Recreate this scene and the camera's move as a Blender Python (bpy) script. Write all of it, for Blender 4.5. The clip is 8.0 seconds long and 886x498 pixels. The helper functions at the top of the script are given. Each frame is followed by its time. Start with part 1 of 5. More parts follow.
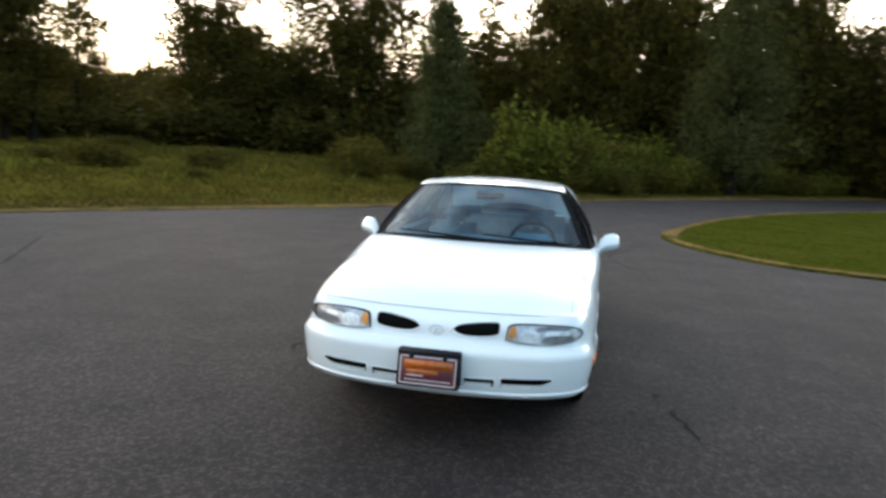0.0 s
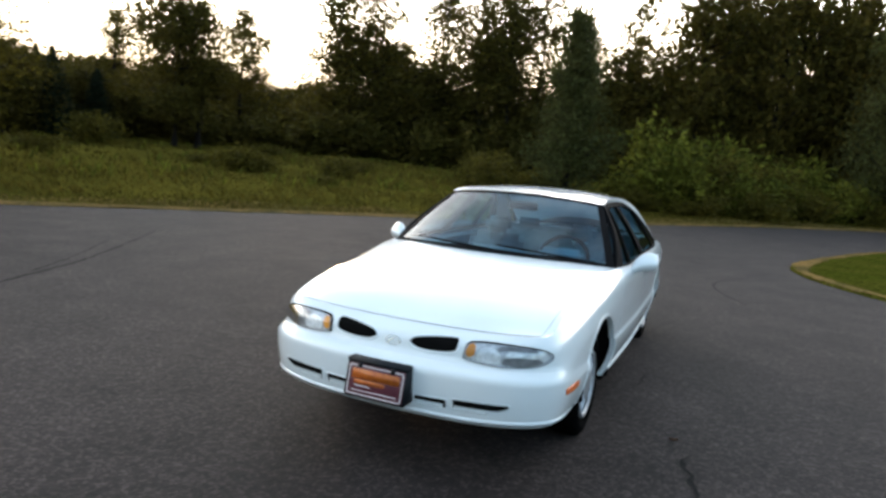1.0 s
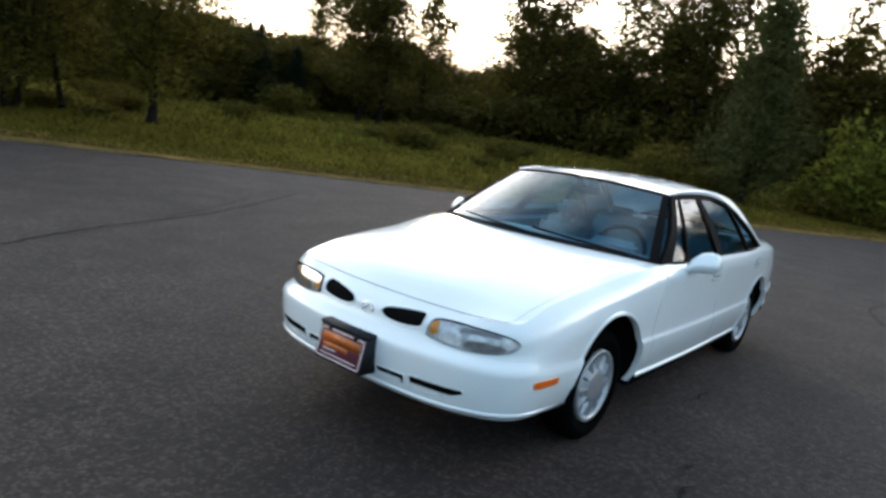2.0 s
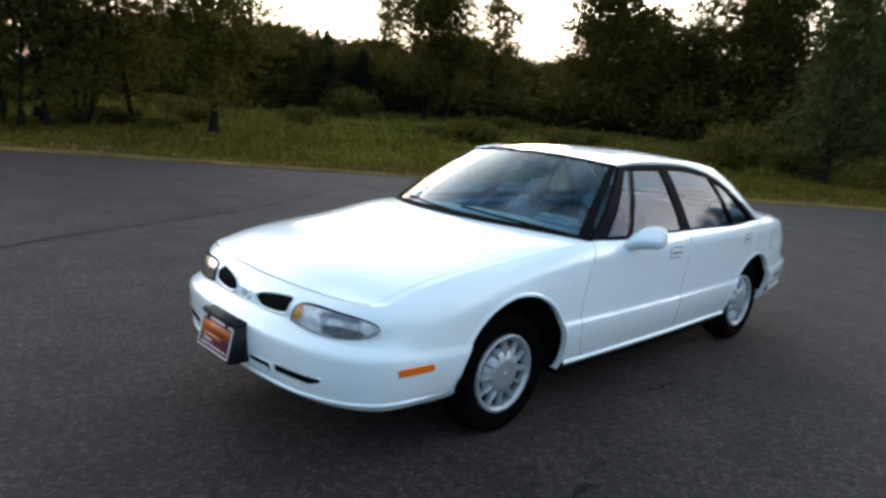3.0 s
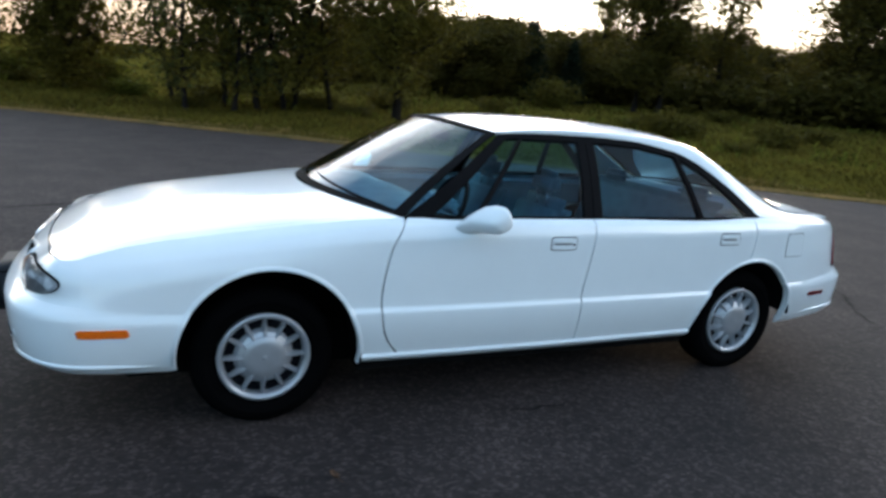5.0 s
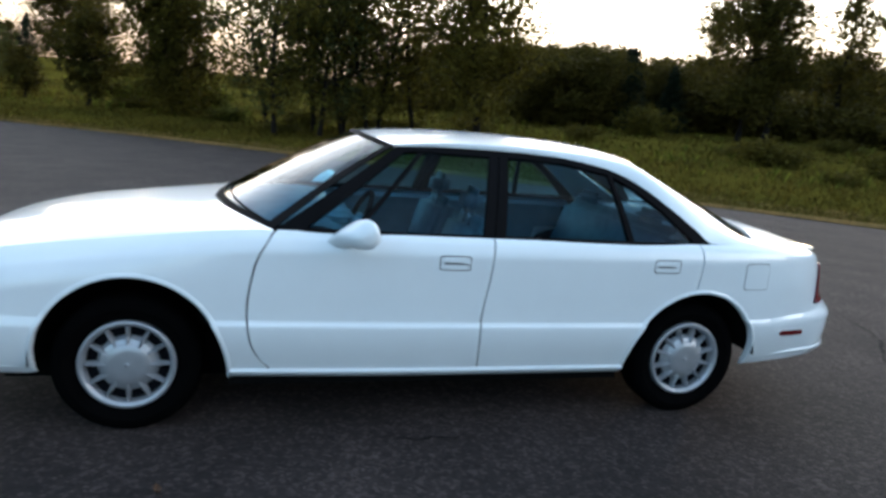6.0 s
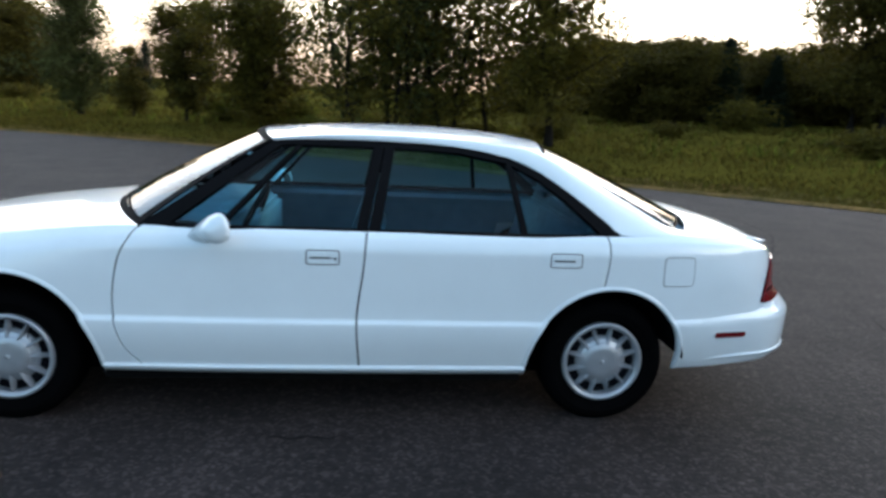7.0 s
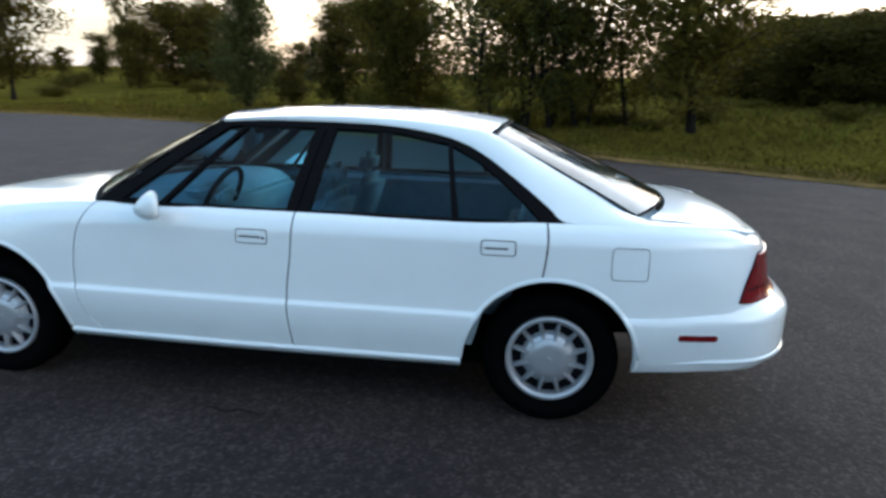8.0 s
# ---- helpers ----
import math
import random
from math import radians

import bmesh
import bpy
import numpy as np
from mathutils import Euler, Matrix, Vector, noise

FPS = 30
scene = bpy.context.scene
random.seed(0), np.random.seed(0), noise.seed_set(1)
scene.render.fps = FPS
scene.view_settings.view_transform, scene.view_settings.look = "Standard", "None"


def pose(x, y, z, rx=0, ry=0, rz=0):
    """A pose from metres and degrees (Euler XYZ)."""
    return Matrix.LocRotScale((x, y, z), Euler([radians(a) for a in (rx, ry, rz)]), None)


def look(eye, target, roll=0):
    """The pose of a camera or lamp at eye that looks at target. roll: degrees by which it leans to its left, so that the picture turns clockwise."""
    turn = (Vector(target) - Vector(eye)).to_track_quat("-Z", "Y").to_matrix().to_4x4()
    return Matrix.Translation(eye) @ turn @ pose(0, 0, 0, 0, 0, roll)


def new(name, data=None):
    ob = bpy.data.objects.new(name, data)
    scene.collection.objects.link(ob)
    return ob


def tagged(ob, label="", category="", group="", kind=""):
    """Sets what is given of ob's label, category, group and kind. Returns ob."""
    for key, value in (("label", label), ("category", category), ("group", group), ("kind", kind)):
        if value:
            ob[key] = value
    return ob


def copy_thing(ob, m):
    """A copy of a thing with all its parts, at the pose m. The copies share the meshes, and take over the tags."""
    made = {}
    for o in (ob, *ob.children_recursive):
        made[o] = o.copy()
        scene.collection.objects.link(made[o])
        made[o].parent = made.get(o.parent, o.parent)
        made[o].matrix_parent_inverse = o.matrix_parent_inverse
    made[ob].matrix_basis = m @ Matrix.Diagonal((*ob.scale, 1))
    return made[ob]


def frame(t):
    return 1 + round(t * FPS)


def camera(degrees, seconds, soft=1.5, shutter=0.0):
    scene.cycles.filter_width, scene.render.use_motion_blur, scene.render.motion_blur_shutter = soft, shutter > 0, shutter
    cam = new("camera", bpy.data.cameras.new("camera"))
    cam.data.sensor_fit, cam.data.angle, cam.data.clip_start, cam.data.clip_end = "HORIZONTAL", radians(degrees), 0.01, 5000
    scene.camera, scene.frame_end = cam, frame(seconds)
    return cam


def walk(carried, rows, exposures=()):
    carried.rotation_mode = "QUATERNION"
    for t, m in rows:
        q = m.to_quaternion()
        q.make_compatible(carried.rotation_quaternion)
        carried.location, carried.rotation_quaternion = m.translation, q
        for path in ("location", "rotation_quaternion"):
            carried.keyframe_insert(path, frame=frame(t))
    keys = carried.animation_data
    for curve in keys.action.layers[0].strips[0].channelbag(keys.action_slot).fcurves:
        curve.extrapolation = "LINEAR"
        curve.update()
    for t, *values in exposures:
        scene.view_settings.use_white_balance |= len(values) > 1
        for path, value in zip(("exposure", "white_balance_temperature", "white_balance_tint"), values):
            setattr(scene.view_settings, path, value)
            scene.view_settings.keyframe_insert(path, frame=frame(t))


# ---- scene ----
# ---- camera, sky, sun ----
cam = camera(67.1, 8.0, soft=3.0, shutter=0.4)
PATH = [
    (0, (0.687, -4.496, 1.603), (0.316, -2.551, 1.323), 2.9),
    (0.5, (1.123, -4.25, 1.604), (0.482, -2.374, 1.347), 4.3),
    (1, (1.512, -3.957, 1.568), (0.733, -2.133, 1.31), 4.6),
    (1.5, (1.897, -3.652, 1.582), (0.909, -1.939, 1.284), 4.9),
    (1.7, (2.047, -3.522, 1.581), (0.937, -1.892, 1.247), 6.7),
    (2.8, (2.76, -2.66, 1.562), (1.403, -1.236, 1.199), 6.4),
    (3, (2.858, -2.474, 1.558), (1.455, -1.104, 1.167), 4.7),
    (3.5, (3.068, -1.981, 1.547), (1.535, -0.763, 1.142), 2.8),
    (4, (3.286, -1.497, 1.535), (1.666, -0.418, 1.076), 5.7),
    (4.2, (3.37, -1.298, 1.533), (1.725, -0.259, 1.071), 5.7),
    (5.3, (3.725, -0.151, 1.529), (1.906, 0.556, 1.089), 5.7),
    (5.5, (3.766, 0.057, 1.529), (1.919, 0.7, 1.112), 6.3),
    (6, (3.846, 0.574, 1.533), (1.956, 1.086, 1.126), 5.1),
    (6.5, (3.906, 1.114, 1.527), (1.989, 1.475, 1.085), 4.4),
    (7, (3.908, 1.655, 1.525), (1.962, 1.862, 1.112), 2.8),
    (7.5, (3.886, 2.182, 1.519), (1.94, 2.159, 1.056), 2.7),
    (8, (3.779, 2.705, 1.517), (1.852, 2.442, 1.054), 1.6),
]
walk(cam, [(t, look(eye, target, roll)) for t, eye, target, roll in PATH], [(0, 1.88, 7400, 10), (1.5, 1.71, 7200, 10), (4, 1.58, 6600, 9), (5.5, 1.6, 6550, 9), (8, 1.61, 6450, 8)])

SUN_AZ, SUN_EL = radians(-41), radians(6.0)     # from +y towards +x; low in the west behind the trees
world = bpy.data.worlds.new("evening_sky")
scene.world = world
world.use_nodes = True
wn, wl = world.node_tree.nodes, world.node_tree.links
wn.clear()
sky = wn.new("ShaderNodeTexSky")
sky.sky_type, sky.sun_disc = "NISHITA", False
sky.sun_elevation, sky.sun_rotation = SUN_EL, SUN_AZ
sky.air_density, sky.dust_density, sky.ozone_density = 1.2, 0.8, 4.0
coord = wn.new("ShaderNodeTexCoord")
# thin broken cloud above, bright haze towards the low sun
clouds = wn.new("ShaderNodeTexNoise")
clouds.inputs["Scale"].default_value, clouds.inputs["Detail"].default_value = 3.0, 5
clouds.inputs["Roughness"].default_value = 0.6
stretch = wn.new("ShaderNodeMapping")
stretch.inputs["Scale"].default_value = (1, 1, 2.2)
broken = wn.new("ShaderNodeMapRange")
broken.inputs["From Min"].default_value, broken.inputs["From Max"].default_value = 0.34, 0.88
wl.new(coord.outputs["Generated"], stretch.inputs["Vector"])
wl.new(stretch.outputs["Vector"], clouds.inputs["Vector"])
wl.new(clouds.outputs["Fac"], broken.inputs["Value"])
lit = wn.new("ShaderNodeMix")
lit.data_type = "RGBA"
lit.inputs[7].default_value = (4.05, 5.3, 6.5, 1)
wl.new(broken.outputs["Result"], lit.inputs[0])
wl.new(sky.outputs["Color"], lit.inputs[6])
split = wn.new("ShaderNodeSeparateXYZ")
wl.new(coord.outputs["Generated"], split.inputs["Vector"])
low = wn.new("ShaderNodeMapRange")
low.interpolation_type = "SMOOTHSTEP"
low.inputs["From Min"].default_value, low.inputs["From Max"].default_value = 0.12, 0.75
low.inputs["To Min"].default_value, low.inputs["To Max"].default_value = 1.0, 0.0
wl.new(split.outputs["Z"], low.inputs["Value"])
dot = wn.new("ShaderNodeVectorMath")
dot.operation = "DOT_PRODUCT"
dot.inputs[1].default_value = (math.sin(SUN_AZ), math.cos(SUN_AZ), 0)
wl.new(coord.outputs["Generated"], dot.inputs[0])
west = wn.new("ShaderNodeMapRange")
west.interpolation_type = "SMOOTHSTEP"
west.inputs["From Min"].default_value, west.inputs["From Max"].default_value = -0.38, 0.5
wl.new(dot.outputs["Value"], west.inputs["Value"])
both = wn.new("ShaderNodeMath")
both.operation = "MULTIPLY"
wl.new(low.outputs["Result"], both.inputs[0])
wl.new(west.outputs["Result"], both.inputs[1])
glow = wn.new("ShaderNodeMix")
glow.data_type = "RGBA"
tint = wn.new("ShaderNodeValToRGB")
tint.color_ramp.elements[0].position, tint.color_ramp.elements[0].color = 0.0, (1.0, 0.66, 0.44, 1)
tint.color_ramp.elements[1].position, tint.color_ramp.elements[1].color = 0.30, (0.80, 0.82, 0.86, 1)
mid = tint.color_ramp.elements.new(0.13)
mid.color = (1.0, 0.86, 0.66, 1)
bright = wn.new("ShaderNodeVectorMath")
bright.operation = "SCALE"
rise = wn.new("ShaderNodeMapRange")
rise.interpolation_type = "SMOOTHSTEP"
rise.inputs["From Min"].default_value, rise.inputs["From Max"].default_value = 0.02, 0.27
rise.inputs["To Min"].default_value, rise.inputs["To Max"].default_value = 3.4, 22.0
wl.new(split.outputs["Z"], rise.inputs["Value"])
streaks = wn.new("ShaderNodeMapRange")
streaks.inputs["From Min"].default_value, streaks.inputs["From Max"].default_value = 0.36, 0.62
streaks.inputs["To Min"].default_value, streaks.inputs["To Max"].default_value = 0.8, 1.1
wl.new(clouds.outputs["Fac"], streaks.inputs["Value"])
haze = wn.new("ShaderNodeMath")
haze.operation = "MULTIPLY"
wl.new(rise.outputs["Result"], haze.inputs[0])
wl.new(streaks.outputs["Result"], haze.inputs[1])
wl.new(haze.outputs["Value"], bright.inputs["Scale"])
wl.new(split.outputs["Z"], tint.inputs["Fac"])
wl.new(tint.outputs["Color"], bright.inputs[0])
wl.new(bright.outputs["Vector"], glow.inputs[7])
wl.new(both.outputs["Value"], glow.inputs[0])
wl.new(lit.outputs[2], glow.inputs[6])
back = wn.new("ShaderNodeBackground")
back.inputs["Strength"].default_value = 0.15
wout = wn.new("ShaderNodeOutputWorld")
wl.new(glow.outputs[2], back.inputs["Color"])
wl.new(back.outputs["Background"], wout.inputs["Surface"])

sun = new("sun", bpy.data.lights.new("sun", "SUN"))
sun.data.energy, sun.data.angle, sun.data.color = 0.6, radians(10), (1.0, 0.72, 0.45)
sun.matrix_world = look((0, 0, 30), (-math.sin(SUN_AZ) * math.cos(SUN_EL), -math.cos(SUN_AZ) * math.cos(SUN_EL), 30 - math.sin(SUN_EL)))
# ---- materials ----
def material(name, colour, rough=0.6, metal=0.0, vary=0.0, scale=8.0, bump=0.0, bump_scale=60.0, second=None, coat=0.0, spec=0.5, fine=0.0, fine_scale=150.0, island=0.0):
    """A surface with two scales of colour change (large patches, fine grain) and a fine relief."""
    m = bpy.data.materials.new(name)
    m.use_nodes = True
    n, l = m.node_tree.nodes, m.node_tree.links
    p = n["Principled BSDF"]
    p.inputs["Base Color"].default_value = (*colour, 1)
    p.inputs["Roughness"].default_value, p.inputs["Metallic"].default_value = rough, metal
    p.inputs["Coat Weight"].default_value, p.inputs["Coat Roughness"].default_value = coat, 0.03
    p.inputs["Specular IOR Level"].default_value = spec
    tc = n.new("ShaderNodeTexCoord")
    link = None
    if vary > 0:
        a = n.new("ShaderNodeTexNoise")
        a.inputs["Scale"].default_value, a.inputs["Detail"].default_value = scale, 6
        l.new(tc.outputs["Object"], a.inputs["Vector"])
        spread = n.new("ShaderNodeMapRange")
        spread.inputs["From Min"].default_value, spread.inputs["From Max"].default_value = 0.3, 0.7
        l.new(a.outputs["Fac"], spread.inputs["Value"])
        mix = n.new("ShaderNodeMix")
        mix.data_type = "RGBA"
        other = second or tuple(c * (1 - vary) for c in colour)
        mix.inputs[6].default_value, mix.inputs[7].default_value = (*colour, 1), (*other, 1)
        l.new(spread.outputs["Result"], mix.inputs[0])
        link = mix.outputs[2]
    if fine > 0:
        b = n.new("ShaderNodeTexNoise")
        b.inputs["Scale"].default_value, b.inputs["Detail"].default_value = fine_scale, 4
        l.new(tc.outputs["Object"], b.inputs["Vector"])
        r = n.new("ShaderNodeMapRange")
        r.inputs["From Min"].default_value, r.inputs["From Max"].default_value = 0.3, 0.7
        r.inputs["To Min"].default_value, r.inputs["To Max"].default_value = 1 - fine, 1 + fine
        l.new(b.outputs["Fac"], r.inputs["Value"])
        mul = n.new("ShaderNodeMix")
        mul.data_type, mul.blend_type = "RGBA", "MULTIPLY"
        mul.inputs[0].default_value = 1
        if link:
            l.new(link, mul.inputs[6])
        else:
            mul.inputs[6].default_value = (*colour, 1)
        l.new(r.outputs["Result"], mul.inputs[7])
        link = mul.outputs[2]
    if island > 0:
        g = n.new("ShaderNodeNewGeometry")
        r = n.new("ShaderNodeMapRange")
        r.inputs["To Min"].default_value, r.inputs["To Max"].default_value = 1 - island, 1 + island
        l.new(g.outputs["Random Per Island"], r.inputs["Value"])
        mul = n.new("ShaderNodeMix")
        mul.data_type, mul.blend_type = "RGBA", "MULTIPLY"
        mul.inputs[0].default_value = 1
        if link:
            l.new(link, mul.inputs[6])
        else:
            mul.inputs[6].default_value = (*colour, 1)
        l.new(r.outputs["Result"], mul.inputs[7])
        link = mul.outputs[2]
    if link:
        l.new(link, p.inputs["Base Color"])
    if bump > 0:
        c = n.new("ShaderNodeTexNoise")
        c.inputs["Scale"].default_value, c.inputs["Detail"].default_value = bump_scale, 5
        l.new(tc.outputs["Object"], c.inputs["Vector"])
        bp = n.new("ShaderNodeBump")
        bp.inputs["Strength"].default_value, bp.inputs["Distance"].default_value = bump, 0.01
        l.new(c.outputs["Fac"], bp.inputs["Height"])
        l.new(bp.outputs["Normal"], p.inputs["Normal"])
    return m


def foliage(name, colour, second, through_light=0.35, island=0.45):
    """Leaves: each a slightly different green, and thin enough to let some light through."""
    m = material(name, colour, rough=0.75, vary=0.5, scale=0.6, second=second, island=island, spec=0.08)
    n, l = m.node_tree.nodes, m.node_tree.links
    p = n["Principled BSDF"]
    t = n.new("ShaderNodeBsdfTranslucent")
    src = p.inputs["Base Color"].links[0].from_socket
    l.new(src, t.inputs["Color"])
    mix = n.new("ShaderNodeMixShader")
    mix.inputs[0].default_value = through_light
    l.new(p.outputs["BSDF"], mix.inputs[1])
    l.new(t.outputs["BSDF"], mix.inputs[2])
    l.new(mix.outputs["Shader"], n["Material Output"].inputs["Surface"])
    return m


def glass(name, tint, rough=0.0, ior=1.5):
    """Window glass: a mirror-like sheet over a tinted see-through one."""
    m = bpy.data.materials.new(name)
    m.use_nodes = True
    n, l = m.node_tree.nodes, m.node_tree.links
    n.remove(n["Principled BSDF"])
    tr, gl, mix, fr = n.new("ShaderNodeBsdfTransparent"), n.new("ShaderNodeBsdfGlossy"), n.new("ShaderNodeMixShader"), n.new("ShaderNodeFresnel")
    tr.inputs["Color"].default_value = (*tint, 1)
    gl.inputs["Roughness"].default_value = rough
    fr.inputs["IOR"].default_value = ior
    l.new(fr.outputs["Fac"], mix.inputs[0])
    l.new(tr.outputs["BSDF"], mix.inputs[1])
    l.new(gl.outputs["BSDF"], mix.inputs[2])
    l.new(mix.outputs["Shader"], n["Material Output"].inputs["Surface"])
    return m


WHITE = material("white_paint", (0.745, 0.80, 0.83), rough=0.32, coat=1.0, vary=0.04, scale=1.5, fine=0.012, fine_scale=7)
BLACK = material("black_trim", (0.006, 0.006, 0.007), rough=0.75, vary=0.3, scale=5, spec=0.04)
MATTE = material("dark_underbody", (0.005, 0.005, 0.005), rough=0.95, vary=0.3, scale=6, spec=0.02)
RUBBER = material("tyre_rubber", (0.002, 0.002, 0.0022), rough=0.9, vary=0.3, scale=12, bump=0.15, bump_scale=90, spec=0.02)
ALLOY = material("silver_wheel_paint", (0.42, 0.44, 0.47), rough=0.38, metal=0.6, vary=0.12, scale=20)
ALLOY_DARK = material("black_steel", (0.006, 0.0065, 0.009), rough=0.8, vary=0.3, scale=20, spec=0.05)
# pale tone for the highlights painted into the headlight bowls
BOWL_GLEAM = material("lamp_bowl_gleam", (0.88, 0.90, 0.92), rough=0.25, metal=0.2, vary=0.35, scale=45)
LAMP_GREY = material("ribbed_lamp_bowl", (0.70, 0.72, 0.75), rough=0.25, metal=0.4, vary=0.4, scale=38)
CHROME = material("chrome", (0.75, 0.75, 0.76), rough=0.12, metal=1.0, vary=0.08, scale=30)
AMBER = material("amber_lens", (0.86, 0.15, 0.004), rough=0.35, coat=0.1, vary=0.2, scale=60)
RED = material("red_lens", (0.17, 0.006, 0.010), rough=0.25, coat=0.2, vary=0.35, scale=25)
GLASS = glass("tinted_window_glass", (0.40, 0.70, 0.80), ior=1.25)
SCREEN_GLASS = glass("windscreen_glass", (0.54, 0.86, 0.97), ior=1.68)
BACK_GLASS = glass("rear_window_glass", (0.5, 0.66, 0.72), ior=1.75)
LENS = glass("clear_lens", (0.92, 0.94, 0.96), rough=0.15, ior=1.2)
CLOTH = material("grey_blue_seat_cloth", (0.14, 0.20, 0.24), rough=0.95, vary=0.25, scale=14, bump=0.3, bump_scale=300)
PLASTIC = material("grey_blue_cabin_plastic", (0.29, 0.40, 0.46), rough=0.6, vary=0.2, scale=9, bump=0.1, bump_scale=200)
GRASS = material("rough_grass", (0.054, 0.047, 0.009), rough=1.0, vary=0.5, scale=0.35, second=(0.092, 0.074, 0.013), fine=0.5, fine_scale=6, bump=0.6, bump_scale=8, spec=0.0)
VERGE = material("dry_verge", (0.200, 0.120, 0.045), rough=1.0, vary=0.5, scale=1.2, second=(0.075, 0.060, 0.024), fine=0.5, fine_scale=18, bump=0.8, bump_scale=30, spec=0.0)
LAWN = material("mown_grass", (0.032, 0.039, 0.005), rough=1.0, vary=0.5, scale=0.8, second=(0.054, 0.050, 0.009), fine=0.6, fine_scale=14, bump=0.6, bump_scale=20, spec=0.0)
BARK = material("bark", (0.020, 0.016, 0.013), rough=0.95, vary=0.4, scale=5, bump=0.8, bump_scale=25, spec=0.05)
LEAF = foliage("broad_leaves", (0.043, 0.039, 0.007), (0.070, 0.052, 0.010), 0.3)
LEAF_GREY = foliage("grey_green_leaves", (0.050, 0.058, 0.018), (0.070, 0.072, 0.024), 0.35)
LEAF_BRIGHT = foliage("yellow_green_leaves", (0.075, 0.088, 0.012), (0.14, 0.13, 0.02), 0.35, 0.6)
LEAF_MID = foliage("mid_green_leaves", (0.056, 0.050, 0.008), (0.095, 0.073, 0.012), 0.32)
NEEDLE = foliage("spruce_needles", (0.010, 0.015, 0.008), (0.014, 0.02, 0.01), 0.1)
BLADE = foliage("grass_blades", (0.066, 0.055, 0.008), (0.112, 0.080, 0.014), 0.3, 0.5)


def asphalt_material():
    """Worn asphalt: pale and dark stones in a dark binder, larger worn patches, a fine relief."""
    m = material("asphalt", (0.0292, 0.0218, 0.0203), rough=0.88, vary=0.35, scale=0.28, second=(0.0208, 0.0156, 0.0145), spec=0.22, fine=0.35, fine_scale=16)
    n, l = m.node_tree.nodes, m.node_tree.links
    p = n["Principled BSDF"]
    tc = n.new("ShaderNodeTexCoord")
    cells = n.new("ShaderNodeTexVoronoi")
    cells.inputs["Scale"].default_value = 60
    l.new(tc.outputs["Object"], cells.inputs["Vector"])
    grey = n.new("ShaderNodeSeparateColor")
    l.new(cells.outputs["Color"], grey.inputs["Color"])
    tone = n.new("ShaderNodeMapRange")
    tone.interpolation_type = "SMOOTHSTEP"
    tone.inputs["From Min"].default_value, tone.inputs["From Max"].default_value = 0.55, 1.0
    tone.inputs["To Min"].default_value, tone.inputs["To Max"].default_value = 0.80, 1.95
    l.new(grey.outputs["Red"], tone.inputs["Value"])
    mul = n.new("ShaderNodeMix")
    mul.data_type, mul.blend_type = "RGBA", "MULTIPLY"
    mul.inputs[0].default_value = 1
    # worn and tarry blotches a hand to a stride across
    blotch = n.new("ShaderNodeTexNoise")
    blotch.inputs["Scale"].default_value, blotch.inputs["Detail"].default_value = 1.6, 7
    l.new(tc.outputs["Object"], blotch.inputs["Vector"])
    depth = n.new("ShaderNodeMapRange")
    depth.inputs["From Min"].default_value, depth.inputs["From Max"].default_value = 0.34, 0.66
    depth.inputs["To Min"].default_value, depth.inputs["To Max"].default_value = 0.74, 1.22
    l.new(blotch.outputs["Fac"], depth.inputs["Value"])
    worn = n.new("ShaderNodeMath")
    worn.operation = "MULTIPLY"
    l.new(tone.outputs["Result"], worn.inputs[0])
    l.new(depth.outputs["Result"], worn.inputs[1])
    l.new(p.inputs["Base Color"].links[0].from_socket, mul.inputs[6])
    l.new(worn.outputs["Value"], mul.inputs[7])
    l.new(mul.outputs[2], p.inputs["Base Color"])
    bp = n.new("ShaderNodeBump")
    bp.inputs["Strength"].default_value, bp.inputs["Distance"].default_value = 0.5, 0.004
    bp.invert = True
    l.new(cells.outputs["Distance"], bp.inputs["Height"])
    l.new(bp.outputs["Normal"], p.inputs["Normal"])
    return m


ASPHALT = asphalt_material()
CRACK_SHADE = material("crack_shadow", (0.012, 0.011, 0.011), rough=0.9, vary=0.4, scale=20, spec=0.1)
# ---- geometry helpers ----
def part(name, bm, mat, parent=None, label="", smooth=True):
    """Links a bmesh as one mesh object, under a thing or a part."""
    me = bpy.data.meshes.new(name)
    bm.to_mesh(me)
    bm.free()
    if smooth:
        me.polygons.foreach_set("use_smooth", [True] * len(me.polygons))
    me.materials.append(mat)
    ob = new(name, me)
    if parent:
        ob.parent = parent
    if label:
        tagged(ob, label)
    return ob


def raw(name, verts, faces, mat, parent=None, smooth=False):
    me = bpy.data.meshes.new(name)
    me.from_pydata([tuple(v) for v in verts], [], [tuple(f) for f in faces])
    if smooth:
        me.polygons.foreach_set("use_smooth", [True] * len(me.polygons))
    me.materials.append(mat)
    ob = new(name, me)
    if parent:
        ob.parent = parent
    return ob


